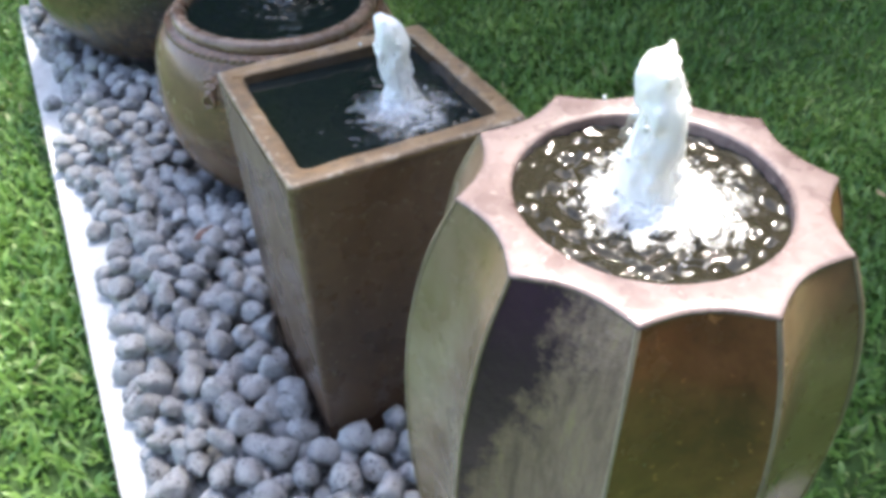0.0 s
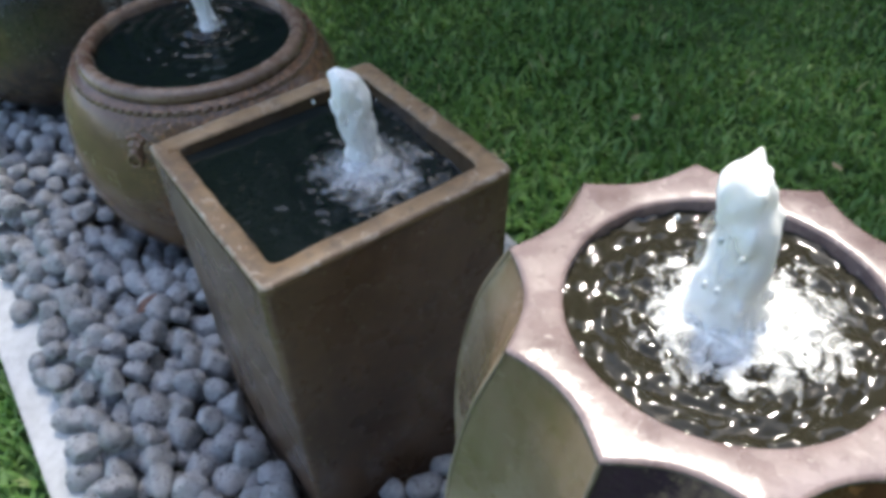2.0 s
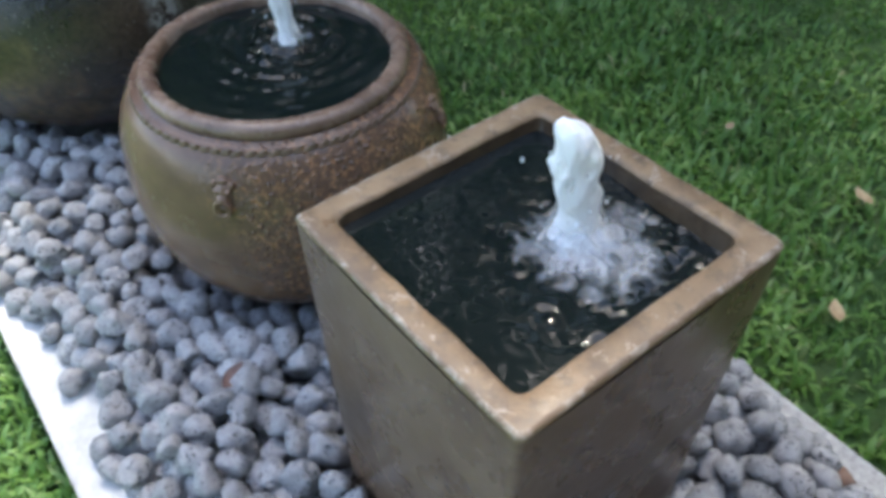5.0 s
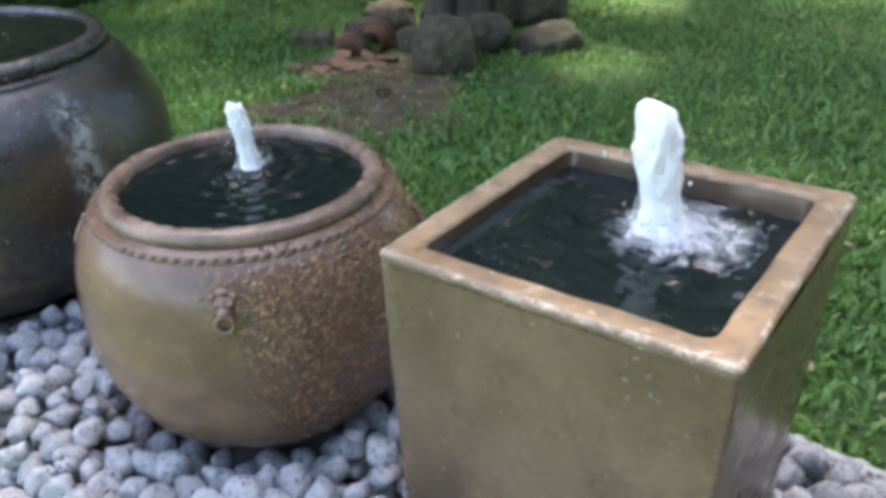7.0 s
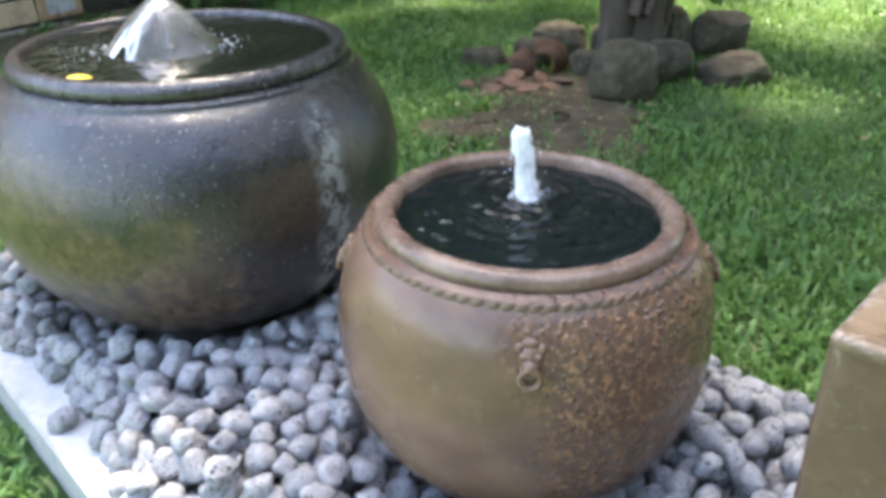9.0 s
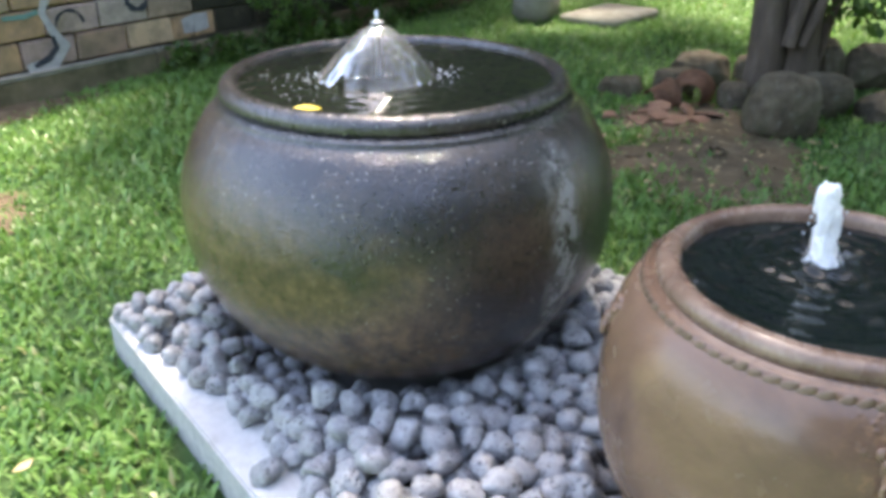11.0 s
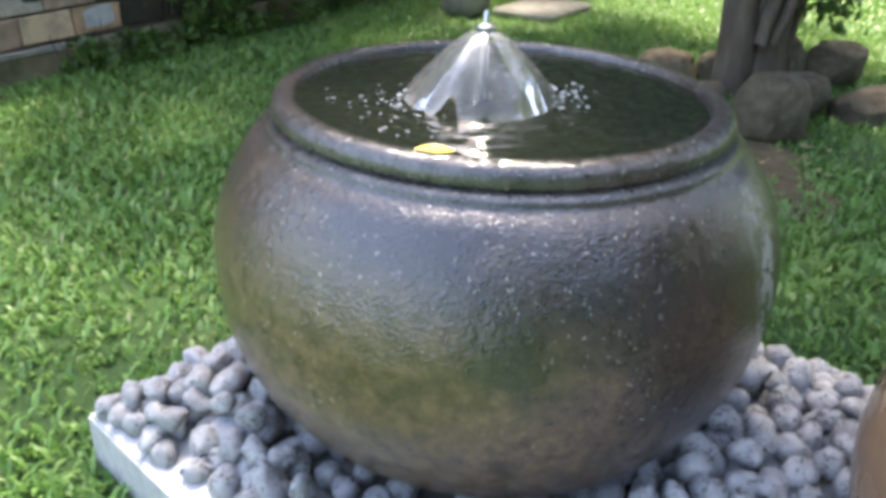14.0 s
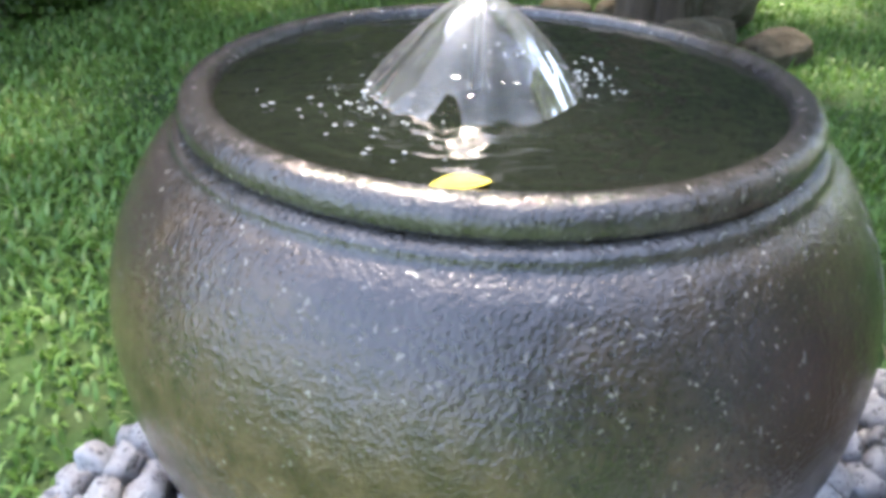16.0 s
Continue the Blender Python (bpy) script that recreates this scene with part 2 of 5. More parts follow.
M_WATER_JAR = water("jar_water_gloss", (0.02, 0.018, 0.012), 20, 0.0015)
M_OLIVE = glaze("olive_glaze", (0.19, 0.122, 0.077), (0.11, 0.082, 0.03), (0.34, 0.265, 0.2), (0.16, 0.4), 6.0, 50, 0.0016)
M_UMBER = glaze("umber_glaze", (0.17, 0.1, 0.056), (0.08, 0.046, 0.03), (0.27, 0.19, 0.11), (0.18, 0.38), 4.0, 60, 0.001)
M_RUST = glaze("rust_glaze", (0.115, 0.047, 0.021), (0.035, 0.017, 0.012), (0.23, 0.1, 0.042), (0.12, 0.34), 8.0, 55, 0.0022, (0.36, 0.16, 0.06))
M_RIDGE = glaze("ridge_glaze", (0.24, 0.18, 0.125), (0.1, 0.07, 0.05), (0.36, 0.29, 0.22), (0.3, 0.5), 9.0, 90, 0.0006)


def dark_tan():
    """A panel whose dark glaze breaks to tan in a ragged diagonal."""
    m, nt, b = mat("dark_and_tan_glaze")
    v = coords(nt)
    sep = nt.nodes.new("ShaderNodeSeparateXYZ")
    nt.links.new(v, sep.inputs[0])
    side = math_node(nt, "SUBTRACT", math_node(nt, "MULTIPLY", sep.outputs["X"], 14.0), math_node(nt, "MULTIPLY", sep.outputs["Z"], 4.5))
    edge = math_node(nt, "ADD", math_node(nt, "ADD", side, 6.05), math_node(nt, "MULTIPLY", noise_tex(nt, v, 26, 6, 0.75), 1.5))
    tan = ramp(nt, noise_tex(nt, coords(nt, "Object", (60, 60, 9)), 1.0, 4, 0.7), [(0.3, (0.13, 0.085, 0.066)), (0.55, (0.25, 0.172, 0.13)), (0.75, (0.31, 0.25, 0.12))])
    dark = ramp(nt, noise_tex(nt, v, 9, 4), [(0.3, (0.03, 0.016, 0.028)), (0.7, (0.075, 0.04, 0.062))])
    nt.links.new(mix(nt, ramp(nt, edge, [(0.35, 0.0), (0.6, 1.0)]), dark, tan), b.inputs["Base Color"])
    b.inputs["Roughness"].default_value = 0.3
    b.inputs["Specular IOR Level"].default_value = 0.3
    bump(nt, noise_tex(nt, v, 46, 5, 0.7), 0.9, 0.003, b)
    return m


M_DARKTAN = dark_tan()


def bowl_glaze():
    """Dark mottled glaze, dimpled, browner below, with one pale run of lime down its side."""
    m, nt, b = mat("dark_bowl_glaze")
    v = coords(nt)
    sep = nt.nodes.new("ShaderNodeSeparateXYZ")
    nt.links.new(v, sep.inputs[0])
    big = noise_tex(nt, v, 3.4, 6, 0.62, 0.5)
    c = ramp(nt, big, [(0.3, (0.012, 0.011, 0.012)), (0.43, (0.025, 0.021, 0.02)), (0.56, (0.05, 0.037, 0.027)), (0.72, (0.095, 0.068, 0.043))])
    cool = ramp(nt, noise_tex(nt, v, 5.0, 4, 0.6), [(0.45, 0.0), (0.62, 0.6)])
    c = mix(nt, cool, c, (0.032, 0.031, 0.038))
    c = mix(nt, ramp(nt, noise_tex(nt, v, 75, 3, 0.7), [(0.45, 0.0), (0.72, 0.6)]), c, (0.012, 0.011, 0.012))
    c = mix(nt, ramp(nt, sep.outputs["Z"], [(0.6, 0.0), (0.64, 0.65)]), c, ramp(nt, noise_tex(nt, v, 40, 4, 0.7), [(0.35, (0.02, 0.0195, 0.02)), (0.65, (0.075, 0.072, 0.072))]))
    patch = math_node(nt, "ADD", math_node(nt, "MULTIPLY", sep.outputs["X"], -1.3), math_node(nt, "MULTIPLY", math_node(nt, "SUBTRACT", 0.42, sep.outputs["Z"]), 2.0))
    patch = math_node(nt, "ADD", patch, math_node(nt, "MULTIPLY", sep.outputs["Y"], 0.3))
    patch = math_node(nt, "ADD", patch, math_node(nt, "MULTIPLY", noise_tex(nt, v, 5, 6, 0.65, 0.5), 1.8))
    patch = math_node(nt, "MULTIPLY", ramp(nt, math_node(nt, "MULTIPLY", patch, 0.5), [(0.55, 0.0), (0.7, 0.85)]), ramp(nt, sep.outputs["Z"], [(0.42, 1.0), (0.58, 0.0)]))
    c = mix(nt, patch, c, ramp(nt, noise_tex(nt, v, 30, 4, 0.65), [(0.35, (0.06, 0.037, 0.023)), (0.65, (0.165, 0.103, 0.064))]))
    # Pale flecks of colour that stand in for sky glints off the dimples.
    speck = math_node(nt, "MULTIPLY", ramp(nt, noise_tex(nt, v, 105, 2, 0.5), [(0.65, 0.0), (0.72, 0.6)]), ramp(nt, noise_tex(nt, v, 6, 3), [(0.42, 0.15), (0.56, 1.0)]))
    c = mix(nt, speck, c, (0.3, 0.285, 0.26))
    ang = math_node(nt, "ARCTAN2", sep.outputs["Y"], sep.outputs["X"])
    wob = math_node(nt, "MULTIPLY", math_node(nt, "SUBTRACT", noise_tex(nt, coords(nt, "Object", (1, 1, 1)), 7, 4, 0.6), 0.5), 0.22)
    off = math_node(nt, "ABSOLUTE", math_node(nt, "ADD", math_node(nt, "SUBTRACT", ang, radians(277 - 360)), wob))
    run = ramp(nt, off, [(0.03, 0.8), (0.12, 0.0)])
    brk = ramp(nt, noise_tex(nt, v, 22, 5, 0.7), [(0.43, 0.0), (0.58, 1.0)])
    low = ramp(nt, sep.outputs["Z"], [(0.04, 0.0), (0.12, 1.0), (0.57, 1.0), (0.62, 0.0)])
    run = math_node(nt, "MULTIPLY", math_node(nt, "MULTIPLY", run, brk), low)
    c = mix(nt, run, c, (0.36, 0.355, 0.335))
    nt.links.new(c, b.inputs["Base Color"])
    r = ramp(nt, noise_tex(nt, v, 9, 4), [(0.3, 0.05), (0.75, 0.12)])
    nt.links.new(mix(nt, run, r, (0.6, 0.6, 0.6)), b.inputs["Roughness"])
    h = mix(nt, 0.5, noise_tex(nt, v, 165, 3, 0.55), math_node(nt, "MULTIPLY", noise_tex(nt, v, 13, 3), 1.9))
    bump(nt, h, 1.0, 0.0046, b)
    b.inputs["IOR"].default_value = 1.72
    return m


M_BOWL = bowl_glaze()


def pot_glaze():
    """Brown glaze with a blistered, rust-flecked side."""
    m, nt, b = mat("brown_pot_glaze")
    v = coords(nt)
    sep = nt.nodes.new("ShaderNodeSeparateXYZ")
    nt.links.new(v, sep.inputs[0])
    big = noise_tex(nt, v, 4.5, 5, 0.6, 0.4)
    c = ramp(nt, big, [(0.3, (0.1, 0.058, 0.043)), (0.5, (0.2, 0.117, 0.076)), (0.72, (0.275, 0.17, 0.1))])
    c = mix(nt, ramp(nt, noise_tex(nt, v, 8, 4), [(0.45, 0.0), (0.7, 0.6)]), c, (0.155, 0.095, 0.062))
    side = math_node(nt, "SUBTRACT", math_node(nt, "MULTIPLY", sep.outputs["X"], 2.2), math_node(nt, "MULTIPLY", sep.outputs["Y"], 2.6))
    side = math_node(nt, "ADD", math_node(nt, "ADD", side, math_node(nt, "MULTIPLY", sep.outputs["Z"], 0.9)), math_node(nt, "MULTIPLY", noise_tex(nt, v, 6, 4), 0.8))
    blis = ramp(nt, side, [(0.7, 0.0), (1.15, 1.0)])
    vo = nt.nodes.new("ShaderNodeTexVoronoi")
    vo.inputs["Scale"].default_value = 85
    nt.links.new(v, vo.inputs["Vector"])
    lump = ramp(nt, vo.outputs["Distance"], [(0.1, 1.0), (0.45, 0.0)])
    fleck = math_node(nt, "MULTIPLY", blis, ramp(nt, noise_tex(nt, v, 80, 3, 0.7), [(0.5, 0.0), (0.64, 0.9)]))
    c = mix(nt, math_node(nt, "MULTIPLY", blis, 0.65), c, (0.10, 0.058, 0.042))
    c = mix(nt, fleck, c, (0.36, 0.19, 0.1))
    nt.links.new(c, b.inputs["Base Color"])
    r = ramp(nt, noise_tex(nt, v, 11, 4), [(0.3, 0.16), (0.75, 0.36)])
    nt.links.new(r, b.inputs["Roughness"])
    h = math_node(nt, "ADD", math_node(nt, "MULTIPLY", lump, blis), math_node(nt, "MULTIPLY", noise_tex(nt, v, 60, 3), 0.35))
    bump(nt, h, 0.8, 0.003, b)
    return m


M_POT = pot_glaze()
M_STEEL = simple("nozzle_metal", [(0.3, (0.5, 0.5, 0.5)), (0.7, (0.65, 0.65, 0.66))], 30, 0.3)
M_STEEL.node_tree.nodes["Principled BSDF"].inputs["Metallic"].default_value = 1.0
M_FOOT = simple("mossy_footing", [(0.3, (0.07, 0.075, 0.035)), (0.5, (0.19, 0.155, 0.09)), (0.75, (0.33, 0.26, 0.17))], 4, 0.95, 30, 0.01)
M_PALE = simple("pale_concrete", [(0.3, (0.2, 0.19, 0.15)), (0.7, (0.36, 0.34, 0.28))], 8, 0.9, 40, 0.004)
M_YELLOW = simple("yellow_leaf", [(0.3, (0.72, 0.5, 0.03)), (0.7, (0.85, 0.68, 0.08))], 30, 0.5, 80, 0.001)
M_DRYLEAF = simple("dry_leaf", [(0.3, (0.3, 0.2, 0.1)), (0.7, (0.5, 0.38, 0.22))], 40, 0.7, 80, 0.001)
# Near-black green: the shade deep among the leaves, given as a colour.
M_HEDGE_SHADE = simple("hedge_inner_shade", [(0.3, (0.012, 0.025, 0.008)), (0.7, (0.03, 0.055, 0.015))], 6, 0.9, 20, 0.05)
M_PAINTBLUE = simple("pale_grey_paint", [(0.3, (0.36, 0.34, 0.36)), (0.7, (0.62, 0.6, 0.6))], 14, 0.8)
M_PAINTBLACK = simple("dark_paint", [(0.3, (0.03, 0.035, 0.05)), (0.7, (0.07, 0.075, 0.09))], 14, 0.8)
M_LAVABROWN = simple("brown_lava", [(0.3, (0.13, 0.08, 0.06)), (0.7, (0.26, 0.16, 0.12))], 30, 0.85, 140, 0.003)


def block_paint():
    m, nt, b = mat("painted_blocks")
    v = coords(nt)
    rnd = nt.nodes.new("ShaderNodeObjectInfo").outputs["Random"]
    c = ramp(nt, rnd, [(0.0, (0.42, 0.28, 0.21)), (0.25, (0.6, 0.36, 0.2)), (0.5, (0.68, 0.48, 0.31)), (0.75, (0.55, 0.38, 0.34)), (1.0, (0.6, 0.5, 0.44))])
    pos = nt.nodes.new("ShaderNodeNewGeometry").outputs["Position"]
    c = mix(nt, ramp(nt, noise_tex(nt, pos, 9, 6, 0.7), [(0.42, 0.0), (0.7, 0.65)]), c, (0.2, 0.15, 0.12))
    c = mix(nt, ramp(nt, noise_tex(nt, pos, 3, 4, 0.6), [(0.45, 0.0), (0.68, 0.6)]), c, (0.1, 0.1, 0.06))
    nt.links.new(c, b.inputs["Base Color"])
    b.inputs["Roughness"].default_value = 0.9
    bump(nt, noise_tex(nt, pos, 40, 5, 0.7), 0.7, 0.006, b)
    return m


M_BLOCK = block_paint()


# Mossy blocks with the shade of the wall's far end in their colour.
M_MOSSY_SHADE = simple("shaded_mossy_block", [(0.3, (0.018, 0.018, 0.012)), (0.55, (0.045, 0.04, 0.026)), (0.8, (0.13, 0.1, 0.075))], 7, 0.95, 30, 0.008)


def clear_water(name, white, scale_vec, lo, hi, uvname=None, gloss=0.12, detail=5):
    """A thin sheet of moving water: mostly clear, with white streaks where air is drawn in."""
    m, nt, b = mat(name)
    v = coords(nt, "UV" if uvname else "Object", scale_vec)
    f = ramp(nt, noise_tex(nt, v, 1.0, detail, 0.65, 0.3), [(lo, 0.0), (hi, 1.0)])
    b.inputs["Base Color"].default_value = (*white, 1)
    b.inputs["Roughness"].default_value = 0.5
    clear = nt.nodes.new("ShaderNodeBsdfTransparent")
    shine = nt.nodes.new("ShaderNodeBsdfGlossy")
    shine.inputs["Roughness"].default_value = 0.08
    mx = nt.nodes.new("ShaderNodeMixShader")
    mx.inputs[0].default_value = gloss
    nt.links.new(clear.outputs[0], mx.inputs[1])
    nt.links.new(shine.outputs[0], mx.inputs[2])
    ms = nt.nodes.new("ShaderNodeMixShader")
    nt.links.new(f, ms.inputs[0])
    nt.links.new(mx.outputs[0], ms.inputs[1])
    nt.links.new(b.outputs[0], ms.inputs[2])
    nt.links.new(ms.outputs[0], nt.nodes["Material Output"].inputs["Surface"])
    bump(nt, noise_tex(nt, coords(nt, "Object"), 60, 3), 0.3, 0.002, b)
    return m


M_BELL = clear_water("bell_water", (0.82, 0.83, 0.84), (16, 0.5, 1), 0.3, 0.95, "flow", 0.1)
_nt = M_BELL.node_tree
_ms = _nt.nodes["Material Output"].inputs["Surface"].links[0].from_node
_uv = _nt.nodes.new("ShaderNodeSeparateXYZ")
_nt.links.new(coords(_nt, "UV"), _uv.inputs[0])
_thin = ramp(_nt, _uv.outputs["Y"], [(0.04, 0.6), (0.25, 0.38), (0.7, 0.22), (0.93, 0.26), (1.0, 0.5)])
_nt.links.new(math_node(_nt, "MULTIPLY", _ms.inputs[0].links[0].from_socket, _thin), _ms.inputs[0])
_fr = _nt.nodes.new("ShaderNodeFresnel")
_fr.inputs["IOR"].default_value = 1.33
_nt.links.new(math_node(_nt, "MINIMUM", math_node(_nt, "MULTIPLY", _fr.outputs[0], 1.4), 0.6), _ms.inputs[1].links[0].from_node.inputs[0])
M_DROP = clear_water("water_drops", (0.66, 0.69, 0.7), (20, 20, 20), 0.25, 0.6)
M_MIST = clear_water("thin_spray", (0.97, 0.95, 0.905), (34, 34, 16), 0.46, 1.0, None, 0.0, 2)


def worn_rim():
    """Flat glazed rim, dirty brown, with the glaze worn to pale clay in chips."""
    m, nt, b = mat("planter_rim_glaze")
    v = coords(nt)
    c = ramp(nt, noise_tex(nt, v, 7, 6, 0.65, 0.5), [(0.3, (0.11, 0.072, 0.046)), (0.5, (0.235, 0.152, 0.085)), (0.7, (0.34, 0.235, 0.14))])
    c = mix(nt, ramp(nt, noise_tex(nt, v, 38, 5, 0.7), [(0.5, 0.0), (0.7, 0.7)]), c, (0.075, 0.055, 0.042))
    c = mix(nt, ramp(nt, noise_tex(nt, v, 24, 6, 0.75, 0.8), [(0.58, 0.0), (0.64, 0.8)]), c, (0.42, 0.34, 0.27))
    nt.links.new(c, b.inputs["Base Color"])
    nt.links.new(ramp(nt, noise_tex(nt, v, 20, 4), [(0.3, 0.25), (0.7, 0.6)]), b.inputs["Roughness"])
    bump(nt, noise_tex(nt, v, 45, 5, 0.7), 0.8, 0.0025, b)
    return m


M_SQRIM = worn_rim()
M_PAINTTEAL = simple("teal_paint", [(0.3, (0.12, 0.26, 0.24)), (0.7, (0.24, 0.4, 0.36))], 14, 0.8)


def worn_edge():
    """Edge of the rim where the glaze has rubbed through to pale clay."""
    m, nt, b = mat("worn_clay_edge")
    v = coords(nt)
    f = ramp(nt, noise_tex(nt, v, 30, 6, 0.75, 0.6), [(0.47, 0.0), (0.62, 1.0)])
    nt.links.new(mix(nt, f, (0.17, 0.115, 0.072), (0.42, 0.35, 0.28)), b.inputs["Base Color"])
    b.inputs["Roughness"].default_value = 0.5
    bump(nt, noise_tex(nt, v, 60, 5, 0.7), 0.8, 0.002, b)
    return m


M_WORN = worn_edge()
M_REDLEAF = simple("red_brown_leaf", [(0.3, (0.11, 0.06, 0.05)), (0.7, (0.26, 0.16, 0.13))], 30, 0.6, 70, 0.001)


def foam_patch(name, radius, white, scale, cover, dense=0.92, ring=0.0):
    """Foam afloat on a pool: dense in the middle or along a ring, broken into flecks and swirls towards its edge."""
    m, nt, b = mat(name)
    v = coords(nt)
    ln = nt.nodes.new("ShaderNodeVectorMath")
    ln.operation = "LENGTH"
    nt.links.new(v, ln.inputs[0])
    away = math_node(nt, "ABSOLUTE", math_node(nt, "SUBTRACT", ln.outputs["Value"], ring))
    near = math_node(nt, "MAXIMUM", math_node(nt, "SUBTRACT", 1.0, math_node(nt, "DIVIDE", away, radius)), 0.0)
    tex = noise_tex(nt, v, scale, 6, 0.66, 1.6)
    f = math_node(nt, "ADD", math_node(nt, "MULTIPLY", near, 0.62), math_node(nt, "MULTIPLY", tex, 0.9))
    f = ramp(nt, f, [(cover, 0.0), (cover + 0.12, dense * 0.4), (cover + 0.42, dense)])
    f = math_node(nt, "MULTIPLY", f, ramp(nt, near, [(0.0, 0.0), (0.15, 1.0)]))
    b.inputs["Base Color"].default_value = (*white, 1)
    b.inputs["Roughness"].default_value = 0.4
    clear = nt.nodes.new("ShaderNodeBsdfTransparent")
    ms = nt.nodes.new("ShaderNodeMixShader")
    nt.links.new(f, ms.inputs[0])
    nt.links.new(clear.outputs[0], ms.inputs[1])
    nt.links.new(b.outputs[0], ms.inputs[2])
    nt.links.new(ms.outputs[0], nt.nodes["Material Output"].inputs["Surface"])
    bump(nt, noise_tex(nt, v, 90, 4), 0.5, 0.003, b)
    return m


M_FROTH_JAR = foam_patch("jar_foam", 0.125, (0.95, 0.95, 0.93), 34, 0.68)
M_FROTH_PLANTER = foam_patch("planter_foam", 0.14, (0.74, 0.76, 0.78), 17, 0.66, 0.56)
M_FROTH_POT = foam_patch("pot_foam", 0.075, (0.74, 0.76, 0.77), 30, 0.76, 0.7)
M_FROTH_BELL = foam_patch("bell_foam", 0.05, (0.8, 0.82, 0.82), 42, 1.06, 0.8, 0.138)
# Wet glaze of the planter's inner wall, browned down for the shade inside.
M_WET_SHADE = glaze("wet_shaded_inner_glaze", (0.06, 0.04, 0.024), (0.03, 0.02, 0.015), (0.11, 0.075, 0.045), (0.08, 0.25), 9.0, 60, 0.0015)

# ---- building helpers ----


def link_mesh(name, bm, material, smooth=True):
    me = bpy.data.meshes.new(name)
    bm.to_mesh(me)
    bm.free()
    for m in material if isinstance(material, (list, tuple)) else [material]:
        me.materials.append(m)
    if smooth:
        me.polygons.foreach_set("use_smooth", [True] * len(me.polygons))
    me.update()
    return new(name, me)


def part(name, bm, material, parent, label="", smooth=True):
    ob = link_mesh(name, bm, material, smooth)
    ob.parent = parent
    if label:
        ob["label"] = label
    return ob


def empty(name, x, y, z, rz=0.0):
    ob = new(name)
    ob.matrix_world = pose(x, y, z, 0, 0, rz)
    bpy.context.view_layer.update()
    return ob


def lathe(profile, n=96, wobble=0.0, seed=0.0, bm=None):
    """Revolve (radius, height) points round the z axis."""
    bm = bm or bmesh.new()
    rings = []
    for r, z in profile:
        ring = []
        for i in range(n):
            a = 2 * math.pi * i / n
            k = 1 + wobble * noise.noise((math.cos(a) * 1.5 + seed, math.sin(a) * 1.5, z * 3))
            ring.append(bm.verts.new((r * k * math.cos(a), r * k * math.sin(a), z)))
        rings.append(ring)
    for a, b in zip(rings, rings[1:]):
        for i in range(n):
            j = (i + 1) % n
            bm.faces.new((a[i], a[j], b[j], b[i]))
    return bm


def smooth_profile(points, steps=6):
    """Catmull-Rom through (radius, height) points."""
    p = [points[0], *points, points[-1]]
    out = []
    for i in range(1, len(p) - 2):
        for s in range(steps):
            t = s / steps
            out.append(tuple(0.5 * (2 * p[i][k] + (p[i + 1][k] - p[i - 1][k]) * t + (2 * p[i - 1][k] - 5 * p[i][k] + 4 * p[i + 1][k] - p[i + 2][k]) * t * t
                       + (3 * p[i][k] - p[i - 1][k] - 3 * p[i + 1][k] + p[i + 2][k]) * t ** 3) for k in (0, 1)))
    out.append(points[-1])
    return out


def disc(r, n=96, rings=24, height=None):
    bm = bmesh.new()
    prof = [(max(r * i / rings, 0.0005), 0.0) for i in range(rings, -1, -1)]
    lathe(prof, n, bm=bm)
    if height:
        for v in bm.verts:
            v.co.z += height(v.co.x, v.co.y)
    return bm


# ---- ground ----
GROUND_Z = -0.12
bm = bmesh.new()
_n = 60
_xs = [-60 * (1 - i / 14) ** 2 - 2 for i in range(14)] + [-2 + 10 * i / 60 for i in range(61)] + [8 + 60 * ((i + 1) / 14) ** 2 for i in range(14)]
_ys = [-60 * (1 - i / 14) ** 2 - 2 for i in range(14)] + [-2 + 12 * i / 60 for i in range(61)] + [10 + 60 * ((i + 1) / 14) ** 2 for i in range(14)]


def ground_z(x, y):
    return GROUND_Z + 0.025 * noise.noise((x * 0.5, y * 0.5, 0.0)) * min(1.0, max(0.0, abs(x - 0.6) - 0.7))


_g = [[bm.verts.new((x, y, ground_z(x, y))) for x in _xs] for y in _ys]
for j in range(len(_ys) - 1):
    for i in range(len(_xs) - 1):
        bm.faces.new((_g[j][i], _g[j][i + 1], _g[j + 1][i + 1], _g[j + 1][i]))
tagged(link_mesh("ground", bm, M_LAWN), "mown green lawn with worn patches", "lawn", kind="structure")

# ---- slab ----
bm = bmesh.new()
bmesh.ops.create_cube(bm, size=1.0)
for v in bm.verts:
    v.co = Vector(((v.co.x + 0.5) * SLAB_W, SLAB_Y0 + (v.co.y + 0.5) * (SLAB_Y1 - SLAB_Y0), -0.16 + (v.co.z + 0.5) * 0.16))
bmesh.ops.bevel(bm, geom=bm.edges[:], offset=0.006, segments=2, affect="EDGES")
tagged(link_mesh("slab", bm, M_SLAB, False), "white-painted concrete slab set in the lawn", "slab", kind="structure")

# ---- large dark bowl ----


